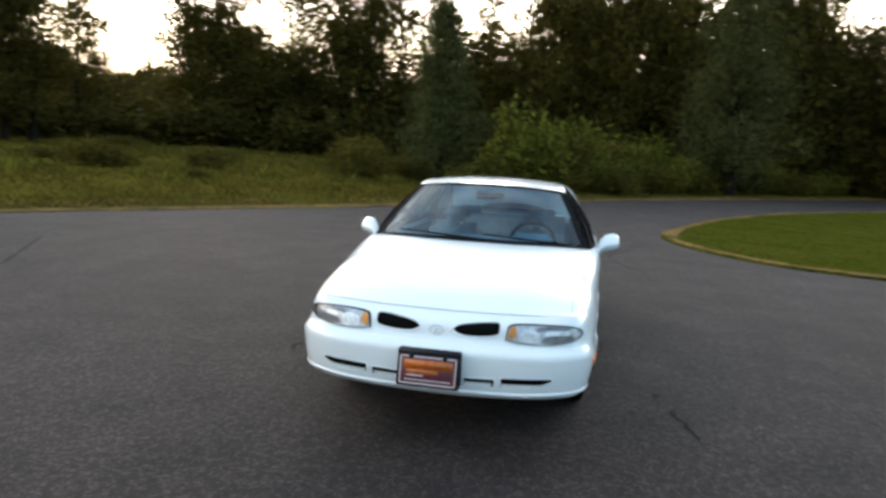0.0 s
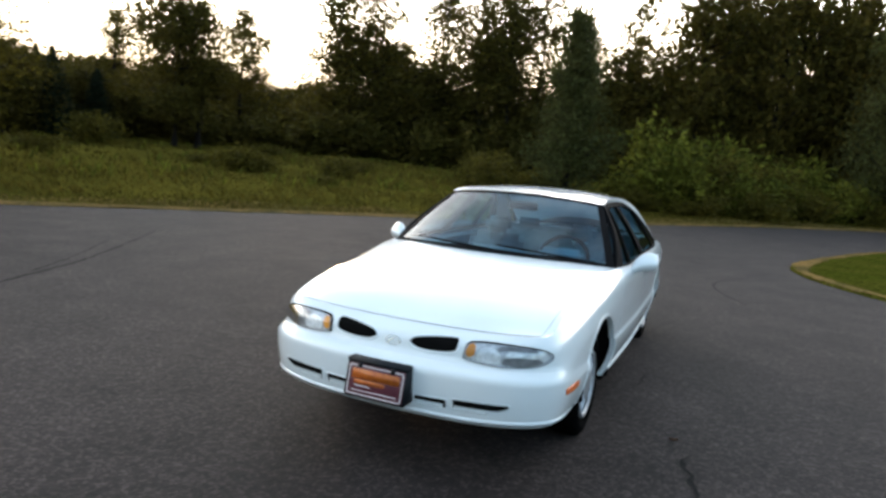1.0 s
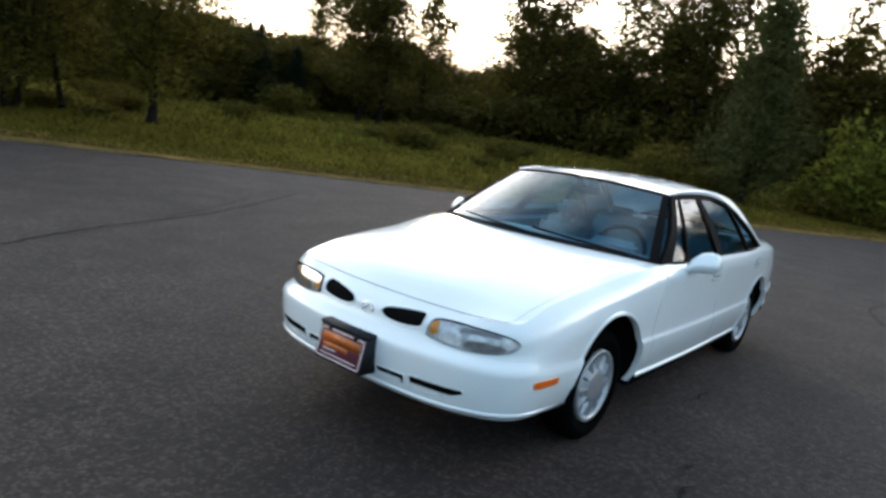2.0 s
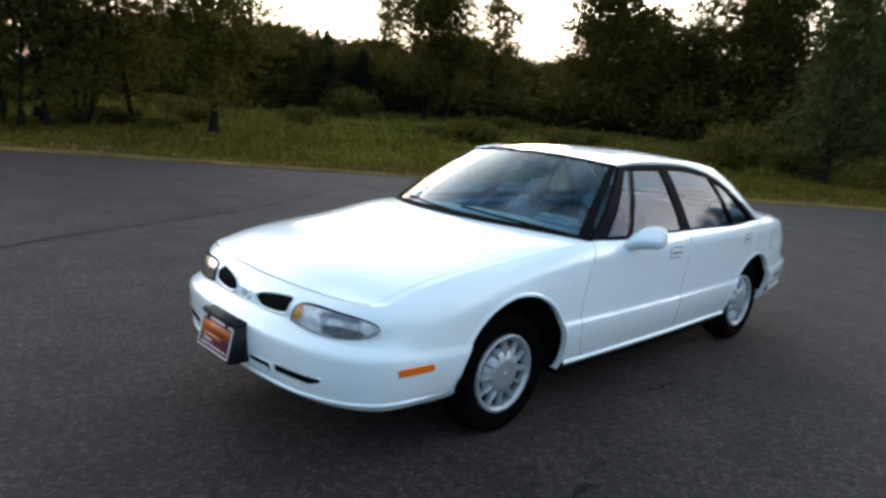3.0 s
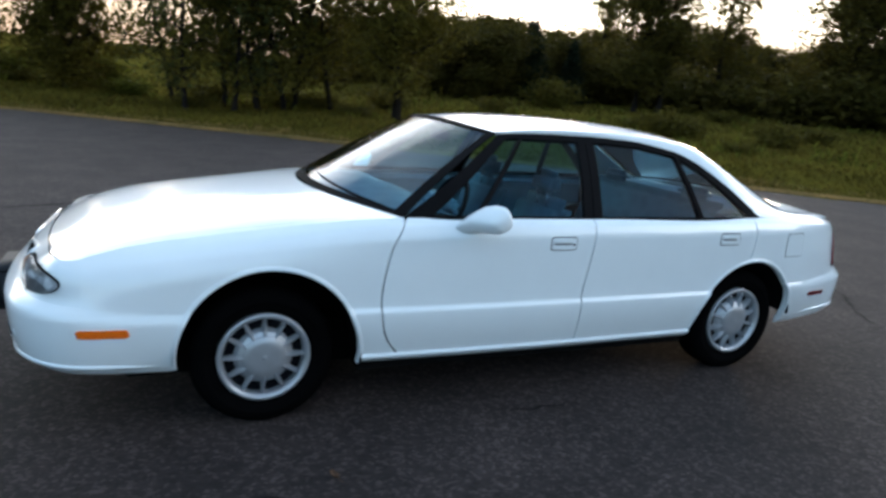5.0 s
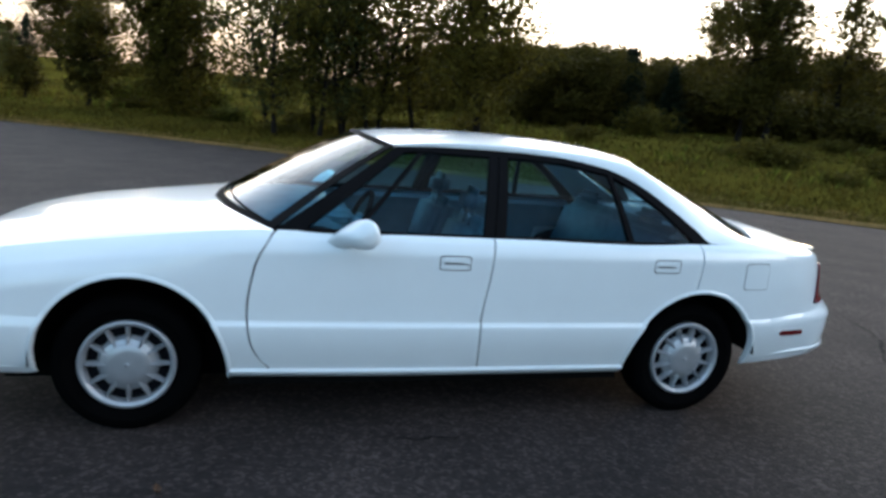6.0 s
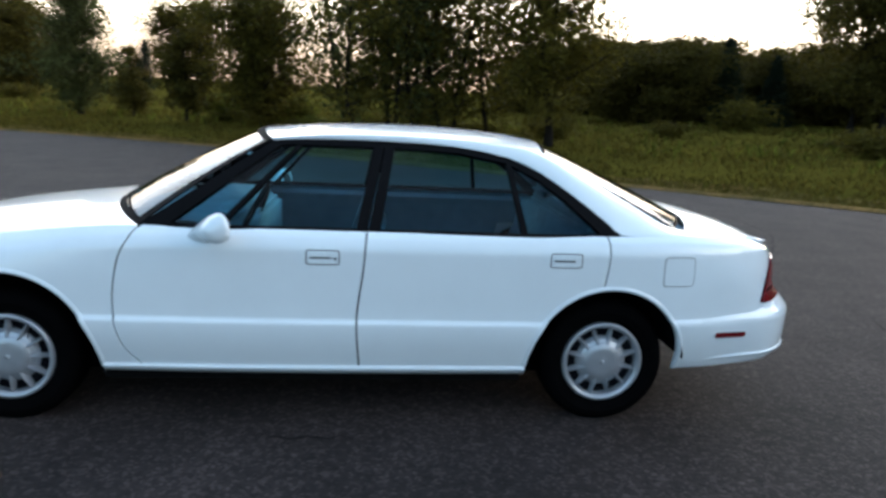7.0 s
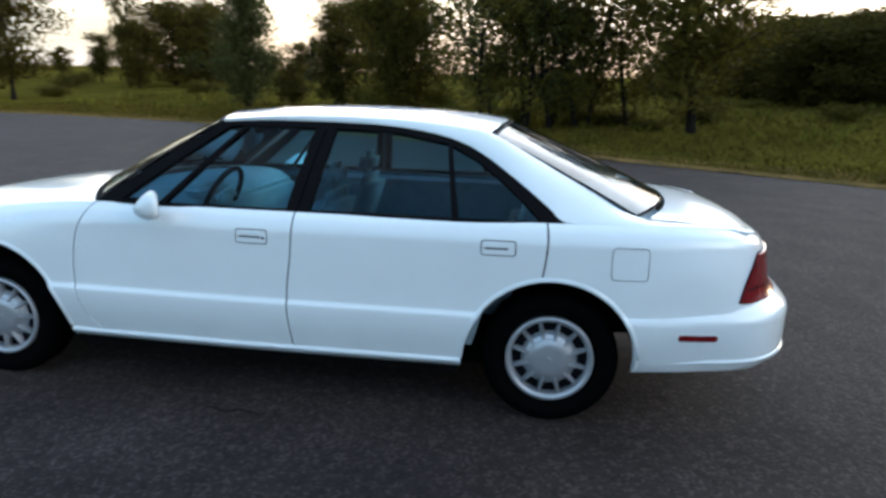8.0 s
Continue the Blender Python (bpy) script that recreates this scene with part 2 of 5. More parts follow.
class Curve:
    """A smooth curve through knots that does not overshoot (monotone cubic)."""

    def __init__(self, xs, ys):
        x, y = np.array(xs, float), np.array(ys, float)
        h, d = np.diff(x), np.diff(y) / np.diff(x)
        m = np.zeros(len(x))
        m[0], m[-1] = d[0], d[-1]
        for i in range(1, len(x) - 1):
            if d[i - 1] * d[i] > 0:
                w1, w2 = 2 * h[i] + h[i - 1], h[i] + 2 * h[i - 1]
                m[i] = (w1 + w2) / (w1 / d[i - 1] + w2 / d[i])
        self.x, self.y, self.m = x, y, m

    def __call__(self, q):
        q = np.clip(np.asarray(q, float), self.x[0], self.x[-1])
        i = np.clip(np.searchsorted(self.x, q, side="right") - 1, 0, len(self.x) - 2)
        h = self.x[i + 1] - self.x[i]
        t = (q - self.x[i]) / h
        return (self.y[i] * (1 + 2 * t) * (1 - t) ** 2 + self.m[i] * h * t * (1 - t) ** 2
                + self.y[i + 1] * t * t * (3 - 2 * t) + self.m[i + 1] * h * t * t * (t - 1))


def spline(points, n):
    """n points evenly spaced along a smooth curve through the given ones."""
    p = np.array(points, float)
    ext = np.vstack([2 * p[0] - p[1], p, 2 * p[-1] - p[-2]])
    out = []
    for i in range(len(p) - 1):
        a, b, c, d = ext[i:i + 4]
        for t in np.linspace(0, 1, 40, endpoint=False):
            out.append(0.5 * (2 * b + (c - a) * t + (2 * a - 5 * b + 4 * c - d) * t * t + (3 * b - a - 3 * c + d) * t ** 3))
    out.append(p[-1])
    out = np.array(out)
    s = np.concatenate([[0], np.cumsum(np.linalg.norm(np.diff(out, axis=0), axis=1))])
    q = np.linspace(0, s[-1], n)
    return np.stack([np.interp(q, s, out[:, k]) for k in range(out.shape[1])], axis=1)


def grid_mesh(rows, closed=False):
    """A bmesh through rows of points."""
    bm = bmesh.new()
    vs = [[bm.verts.new(p) for p in r] for r in rows]
    for r in range(len(vs) - 1):
        n = len(vs[r])
        for c in range(n if closed else n - 1):
            bm.faces.new((vs[r][c], vs[r][(c + 1) % n], vs[r + 1][(c + 1) % n], vs[r + 1][c]))
    bmesh.ops.recalc_face_normals(bm, faces=bm.faces[:])
    return bm


# ---- ground, asphalt ----
EDGE = spline([(-40, -300), (-28, -60), (-24, -24), (-22, -13), (-18.6, -5), (-14.6, 1.2), (-11.4, 5.8), (-8.4, 9.8), (-5.2, 13.8), (-1, 19.6), (4, 27), (12, 36), (24, 47), (60, 72), (300, 200)], 700)


def edge_distance(x, y):
    """Signed distance to the asphalt's edge: positive out on the grass."""
    x, y = np.asarray(x, float), np.asarray(y, float)
    out = np.empty(x.shape)
    fx, fy, fo = x.ravel(), y.ravel(), out.ravel()
    tang = np.gradient(EDGE, axis=0)
    for k in range(0, len(fx), 4000):
        dx, dy = fx[k:k + 4000, None] - EDGE[None, :, 0], fy[k:k + 4000, None] - EDGE[None, :, 1]
        dd = dx * dx + dy * dy
        j = dd.argmin(1)
        r = np.arange(len(j))
        sign = np.sign(tang[j, 0] * dy[r, j] - tang[j, 1] * dx[r, j])
        fo[k:k + 4000] = sign * np.sqrt(dd[r, j])
    return fo.reshape(x.shape)


def height(x, y):
    """The field rises gently away from the asphalt."""
    d = np.maximum(edge_distance(x, y), -3)
    up = np.maximum(d - 1.5, 0)
    und = 0.12 * np.sin(np.asarray(x) * 0.31 + 1) * np.sin(np.asarray(y) * 0.27) * np.clip(d / 8, 0, 1)
    return np.where(d > 0, 0.02 + 0.056 * up / (1 + up / 300) + und, -0.06)


def axis(lo, hi, fine_lo, fine_hi, step):
    a = list(np.arange(fine_lo, fine_hi + step / 2, step))
    s, v = step, a[-1]
    while v < hi:
        s *= 1.25
        v += s
        a.append(v)
    s, v = step, a[0]
    while v > lo:
        s *= 1.25
        v -= s
        a.insert(0, v)
    return np.array(a)


gx, gy = axis(-2000, 2000, -46, 22, 0.8), axis(-2000, 2000, -40, 60, 0.8)
mx, my = np.meshgrid(gx, gy)
mz = height(mx, my)
w = len(gx)
ground = raw("ground", np.stack([mx.ravel(), my.ravel(), mz.ravel()], 1),
             [(r * w + c, r * w + c + 1, r * w + w + c + 1, r * w + w + c) for r in range(len(gy) - 1) for c in range(w - 1)], GRASS, smooth=True)
tagged(ground, "uneven rough grass field rising towards the woods", "grass field", kind="structure")

ring = [tuple(p) for p in EDGE] + [(1900, 200), (1900, -1900), (-40, -1900)]
bm = bmesh.new()
bm.faces.new([bm.verts.new((x + 0.05 * math.sin(i * 1.7) * (i < 690), y + 0.05 * math.sin(i * 2.3) * (i < 690), 0)) for i, (x, y) in enumerate(ring)])
bmesh.ops.triangulate(bm, faces=bm.faces[:])
road = tagged(part("road", bm, ASPHALT, smooth=False), "worn grey asphalt car park and drive", "asphalt", kind="structure")

ISLAND = spline([(40, 4), (14, 4.8), (8, 6.1), (5.5, 6.9), (4.2, 7.6), (3.4, 8.6), (2.85, 10), (2.8, 11.6), (3.6, 14), (5.4, 18), (9, 23.2), (15, 29), (30, 40)], 160)
bm = bmesh.new()
top = [bm.verts.new((x, y, 0.05)) for x, y in ISLAND] + [bm.verts.new((60, 50, 0.05)), bm.verts.new((60, 4, 0.05))]
face = bm.faces.new(top)
bmesh.ops.triangulate(bm, faces=[face])
lip = [bm.verts.new((x - 0.06, y, -0.01)) for x, y in ISLAND]
for i in range(len(lip) - 1):
    bm.faces.new((lip[i], lip[i + 1], top[i + 1], top[i]))
tagged(part("lawn", bm, LAWN, smooth=False), "mown grass island beside the asphalt", "lawn", kind="structure")


def verge(curve, narrow=1.0):
    """The trodden strip of dry earth and thin grass beside the asphalt."""
    rng = np.random.default_rng(9)
    p = spline(curve, 900)
    t = np.gradient(p, axis=0)
    nrm = np.stack([-t[:, 1], t[:, 0]], 1) / np.linalg.norm(t, axis=1)[:, None]
    wide = narrow * 0.6 + 0.22 * narrow * np.sin(np.arange(900) * 0.11) * np.sin(np.arange(900) * 0.037 + 1) + rng.normal(size=900) * 0.05
    rows = []
    for f in (-0.08, 0.25, 0.6, 1.0):
        q = p + nrm * (wide * f + (rng.normal(size=900) * 0.03 if f < 0 else 0))[:, None]
        z = np.maximum(height(q[:, 0], q[:, 1]), 0.03 if narrow < 1 else 0) + (0.012, 0.035, 0.03, 0.004)[(-0.08, 0.25, 0.6, 1.0).index(f)]
        rows.append(np.column_stack([q, z]))
    v = np.concatenate(rows)
    raw_ob = raw("verge", v, [(r * 900 + i, r * 900 + i + 1, r * 900 + 901 + i, r * 900 + 900 + i) for r in range(3) for i in range(899)], VERGE, smooth=True)
    return tagged(raw_ob, "strip of dry brown grass and earth along the asphalt", "verge", kind="structure")


verge(EDGE[150:560:6])
verge(ISLAND[::-1][4:-4:3], 0.55)


def crack(points, width, seed):
    """A ragged open crack in the asphalt, a flat ribbon with its shadow as colour."""
    rng = np.random.default_rng(seed)
    p = spline(points, max(12, int(18 * math.dist(points[0], points[-1]))))
    p = p + np.cumsum(rng.normal(size=p.shape) * 0.006, 0) * 0.6 + rng.normal(size=p.shape) * 0.012
    t = np.gradient(p, axis=0)
    nrm = np.stack([-t[:, 1], t[:, 0]], 1) / np.linalg.norm(t, axis=1)[:, None]
    w = width * rng.uniform(0.35, 1.3, len(p)) * np.minimum(1, np.minimum(np.arange(len(p)), np.arange(len(p))[::-1]) / 4 + 0.1)
    a, b = p + nrm * w[:, None], p - nrm * w[:, None]
    n = len(p)
    raw("crack", [(x, y, 0.004) for x, y in a] + [(x, y, 0.004) for x, y in b], [(i, i + 1, n + i + 1, n + i) for i in range(n - 1)], CRACK_SHADE, road)


crack([(-3.2, -4.0), (-4.3, -1.45), (-4.88, -0.34), (-5.45, 1.1), (-6.0, 2.3), (-7.4, 4.6)], 0.028, 1)
crack([(-5.5, 0.9), (-6.1, 1.9), (-7.1, 3.3)], 0.018, 2)
crack([(1.53, -0.56), (1.5, -0.3), (1.44, -0.12), (1.50, 0.02)], 0.017, 4)
crack([(1.00, 1.12), (1.04, 1.30), (1.02, 1.45), (1.05, 1.62)], 0.008, 5)
crack([(-0.9, 5.72), (-0.3, 5.45), (0.2, 5.02), (0.5, 4.86)], 0.013, 8)
crack([(-1.40, 0.30), (-1.42, 0.48), (-1.36, 0.66)], 0.018, 9)
crack([(0.2, 9.9), (0.8, 10.6), (1.6, 11.7)], 0.02, 10)
crack([(-3.5, 6.4), (-5.0, 7.2), (-7.0, 7.4)], 0.012, 6)
crack([(2.0, 9.0), (1.4, 7.2), (1.9, 5.6)], 0.015, 7)


def dead_leaf(x, y):
    """A small curled brown leaf."""
    mat = material("dead_leaf_brown", (0.10, 0.045, 0.018), rough=0.8, vary=0.4, scale=60)
    rows = []
    for k in np.linspace(-1, 1, 7):
        w = 0.014 * (1 - k * k) + 0.001
        rows.append([(x + k * 0.026, y + q * w + 0.008 * k, 0.006 + 0.010 * q * q + 0.008 * k * k) for q in (-1, -0.5, 0, 0.5, 1)])
    leaf = new("dead_leaf")
    part("blade", grid_mesh(rows), mat, leaf)
    stalk_v, stalk_f = [], []
    for k in range(5):
        stalk_v += [(x + 0.026 + k * 0.005, y + 0.008 + 0.001 * k * k - 0.001, 0.012 - 0.002 * k), (x + 0.026 + k * 0.005, y + 0.008 + 0.001 * k * k + 0.001, 0.012 - 0.002 * k), (x + 0.026 + k * 0.005, y + 0.008 + 0.001 * k * k, 0.014 - 0.002 * k)]
    for k in range(4):
        for j in range(3):
            a, b = 3 * k + j, 3 * k + (j + 1) % 3
            stalk_f.append((a, b, b + 3, a + 3))
    raw("stalk", stalk_v, stalk_f, mat, leaf)
    return tagged(leaf, "small curled brown dead leaf lying on the asphalt", "leaf")


dead_leaf(1.352, 0.2)
# ---- the car: lower body ----
# Plan outline of half the body at its widest, from the middle of the nose round the driver's side to the middle of the tail.
PLAN = np.array([(0, -1.06), (0.40, -1.035), (0.68, -0.96), (0.845, -0.79), (0.888, -0.50), (0.905, -0.05), (0.93, 0.60), (0.94, 1.30),
                 (0.935, 2.00), (0.925, 2.60), (0.905, 3.10), (0.860, 3.485), (0.772, 3.768), (0.515, 3.932), (0, 3.99)])
# Eight lines along the body, from the lower lip up to the hood, belt and deck edge: height, and how far in from the plan outline.
LEVELS = [
    ([.29, .293, .298, .292, .280, .270, .25, .25, .25, .25, .272, .298, .318, .33, .335], [.066, .066, .066, .062, .07, .082, .085, .08, .08, .08, .08, .06, .045, .04, .04]),
    ([.325, .325, .332, .328, .318, .310, .30, .30, .30, .30, .315, .345, .365, .378, .385], [.03, .03, .03, .03, .04, .052, .055, .052, .052, .052, .052, .04, .015, .005, .005]),
    ([.548, .548, .546, .54, .525, .525, .53, .53, .53, .53, .54, .555, .56, .565, .565], [0.0] * 15),
    ([.566, .566, .565, .558, .545, .538, .540, .540, .540, .540, .552, .575, .6, .62, .62], [.01, .01, .01, .012, .014, .012, .012, .012, .012, .012, .012, .016, .03, .04, .045]),
    ([.596, .596, .597, .60, .65, .70, .72, .72, .72, .72, .72, .72, .69, .69, .69], [.075, .075, .068, .044, .018, .010, .006, .005, .005, .006, .008, .016, .08, .115, .125]),
    ([.675, .675, .675, .68, .745, .80, .85, .86, .86, .86, .86, .85, .83, .82, .82], [.095, .095, .085, .055, .045, .03, .008, 0, 0, .003, .01, .035, .10, .135, .15]),
    ([.715, .715, .72, .725, .785, .845, .915, .93, .93, .935, .93, .915, .893, .882, .882], [.14, .14, .115, .075, .08, .065, .03, .02, .02, .025, .03, .055, .125, .16, .18]),
    ([.737, .738, .745, .752, .818, .879, .95, .955, .955, .96, .96, .948, .922, .909, .907], [.175, .175, .145, .10, .12, .125, .075, .05, .05, .055, .075, .125, .185, .215, .22]),
]


def catmull(p, q):
    """Points at the parameters q on the smooth curve through p; whole numbers are the knots."""
    p = np.vstack([p[1] * (-1, 1), p, p[-2] * (-1, 1)])
    i = np.clip(np.floor(q).astype(int), 0, len(p) - 4)
    t = (q - i)[:, None]
    a, b, c, d = p[i], p[i + 1], p[i + 2], p[i + 3]
    return 0.5 * (2 * b + (c - a) * t + (2 * a - 5 * b + 4 * c - d) * t * t + (3 * b - a - 3 * c + d) * t ** 3)


_I = np.linspace(0, 14, 2801)
_P = catmull(PLAN, _I)
_S = np.concatenate([[0], np.cumsum(np.linalg.norm(np.diff(_P, axis=0), axis=1))])
_S += 1.3 - np.interp(7.0, _I, _S)              # along the doors s is y
S0, S1 = _S[0], _S[-1]
_T = np.gradient(_P, axis=0)
_N = np.stack([-_T[:, 1], _T[:, 0]], 1) / np.linalg.norm(_T, axis=1)[:, None]   # inwards
_Z = [Curve(range(15), z) for z, d in LEVELS]
_D = [Curve(range(15), d) for z, d in LEVELS]


def s_of_y(y):
    k = (_I > 2.0) & (_I < 13)
    return np.interp(y, _P[k, 1], _S[k])


def s_of_i(i):
    return np.interp(i, _I, _S)


def i_of_s(s):
    s = np.asarray(s, float)
    s = np.where(s < S0, 2 * S0 - s, s)
    s = np.where(s > S1, 2 * S1 - s, s)
    return np.interp(s, _S, _I)


def level(k, s):
    return _Z[k](i_of_s(s))


def wall(s, z, off=0.0):
    """The body's outer skin at s along the outline and height z, moved outwards by off."""
    s, z = np.atleast_1d(np.asarray(s, float)), np.atleast_1d(np.asarray(z, float))
    flip = np.where((s < S0) | (s > S1), -1.0, 1.0)
    i = i_of_s(s)
    Z = np.stack([c(i) for c in _Z], 1)
    D = np.stack([c(i) for c in _D], 1)
    h, e = np.diff(Z, axis=1), np.diff(D, axis=1) / np.diff(Z, axis=1)
    M = np.zeros_like(Z)
    M[:, 0], M[:, -1] = e[:, 0], e[:, -1]
    w1, w2 = 2 * h[:, 1:] + h[:, :-1], h[:, 1:] + 2 * h[:, :-1]
    same = e[:, :-1] * e[:, 1:] > 0
    M[:, 1:-1] = np.where(same, (w1 + w2) / np.where(same, w1 / np.where(same, e[:, :-1], 1) + w2 / np.where(same, e[:, 1:], 1), 1), 0)
    zz = np.clip(z, Z[:, 0], Z[:, -1])
    k = np.clip((zz[:, None] >= Z).sum(1) - 1, 0, 6)
    r = np.arange(len(s))
    H = h[r, k]
    t = (zz - Z[r, k]) / H
    d = D[r, k] * (1 + 2 * t) * (1 - t) ** 2 + M[r, k] * H * t * (1 - t) ** 2 + D[r, k + 1] * t * t * (3 - 2 * t) + M[r, k + 1] * H * t * t * (t - 1)
    d = d - off
    px = np.interp(i, _I, _P[:, 0]) + np.interp(i, _I, _N[:, 0]) * d
    py = np.interp(i, _I, _P[:, 1]) + np.interp(i, _I, _N[:, 1]) * d
    return np.stack([px * flip, py, z], 1)


def side_x(z, y):
    """Half width of the cabin's sides at a height: the tumblehome of the side glass."""
    z, y = np.asarray(z, float), np.asarray(y, float)
    dz = z - 0.955
    return 0.887 - 0.55 * dz - 0.42 * dz * dz - 0.05 * np.clip((1.0 - y) / 0.4, 0, 1) ** 2 - 0.03 * np.clip((y - 2.3) / 0.5, 0, 1) ** 2


def cabin(y, z, off=0.0):
    y, z = np.atleast_1d(np.asarray(y, float)), np.atleast_1d(np.asarray(z, float))
    return np.stack([side_x(z, y) + off * 0.85, y, z + off * 0.5], 1)


def sheet(poly, step_a, step_b, mapping, thick=0.0, off=0.0, mirror=False, inward=None):
    """A bmesh of the flat outline poly, cut into a grid and bent onto a surface. thick: how deep its edges turn in."""
    bm = bmesh.new()
    bm.faces.new([bm.verts.new((a, b, 0)) for a, b in poly])
    pa, pb = [p[0] for p in poly], [p[1] for p in poly]
    for lo, hi, step, axis_v in ((min(pa), max(pa), step_a, (1, 0, 0)), (min(pb), max(pb), step_b, (0, 1, 0))):
        n = max(1, int((hi - lo) / step))
        for k in range(1, n):
            v = lo + (hi - lo) * k / n
            co = (v, 0, 0) if axis_v[0] else (0, v, 0)
            bmesh.ops.bisect_plane(bm, geom=bm.verts[:] + bm.edges[:] + bm.faces[:], plane_co=co, plane_no=axis_v, dist=1e-5)
    bmesh.ops.remove_doubles(bm, verts=bm.verts[:], dist=2e-4)
    bm.verts.ensure_lookup_table()
    a, b = np.array([v.co.x for v in bm.verts]), np.array([v.co.y for v in bm.verts])
    outer = mapping(a, b, off)
    for v, p in zip(bm.verts, outer):
        v.co = p
    if thick:
        inner = mapping(a, b, off - thick)
        rim = [e for e in bm.edges if len(e.link_faces) == 1]
        n0 = {}
        for e in rim:
            for v in e.verts:
                if v not in n0:
                    n0[v] = bm.verts.new(inner[v.index])
        for e in rim:
            f = bm.faces.new((e.verts[1], e.verts[0], n0[e.verts[0]], n0[e.verts[1]]))
            e.smooth = False
    if mirror:
        for v in bm.verts:
            v.co.x *= -1
    bmesh.ops.recalc_face_normals(bm, faces=bm.faces[:])
    return bm


def line(f, a, b, n=24):
    """Points (p, f(p)) for p from a to b."""
    return [(p, float(f(p))) for p in np.linspace(a, b, n)]


def flare(cy, y, z):
    """Each arch straightens into a slant towards the sill between the wheels."""
    y, z = np.asarray(y, float), np.asarray(z, float)
    low = np.clip((0.50 - z) / 0.25, 0, 1.2) ** 1.4
    return y + np.where(cy < 1, np.where(y > cy, 0.032, 0.0), np.where(y < cy, -0.018, 0.0)) * low


def arc(cy, cz, r, a0, a1, n=40):
    """Wheel arch points in (s, z)."""
    return [(float(s_of_y(flare(cy, cy + r * math.cos(radians(a)), cz + r * math.sin(radians(a))))), cz + r * math.sin(radians(a))) for a in np.linspace(a0, a1, n)]


FRONT_ARCH, REAR_ARCH = (0.015, 0.345, 0.383), (2.81, 0.32, 0.386)
_seam1 = Curve([0.31, 0.36, 0.45, 0.59, 0.80, 0.93, 0.97], [0.600, 0.557, 0.517, 0.50, 0.53, 0.595, 0.62])
_seam2 = Curve([0.30, 0.54, 0.79, 0.97], [1.60, 1.585, 1.612, 1.625])
_seam3 = Curve([0.68, 0.89, 0.99], [2.755, 2.775, 2.765])


def on_arch(arch, z, sign):
    return float(flare(arch[0], arch[0] + sign * math.sqrt(max(arch[2] ** 2 - (z - arch[1]) ** 2, 0)), z))


def bumper_top(s):
    """Line where the bumper covers end, front and rear."""
    return np.interp(i_of_s(s), [0, 2.5, 3.2, 4.6, 9.5, 10.3, 11.3, 12.2, 14], [.588, .588, .585, .548, .555, .558, .59, .655, .672])


car = tagged(new("sedan_car"), "white four-door sedan parked on the asphalt", "car")
mirror_sides = ((False, 1), (True, -1))


def skin(name, poly, parent, mat=WHITE, mapping=wall, thick=0.016, off=0.0, both=True, step=0.035, label=""):
    """A panel on the driver's side, and its twin on the other."""
    obs = []
    for mir, _ in mirror_sides[:2 if both else 1]:
        obs.append(part(name, sheet(poly, step, step * (0.27 if mapping is wall else 0.45), mapping, thick, off, mir), mat, parent, label))
    return obs


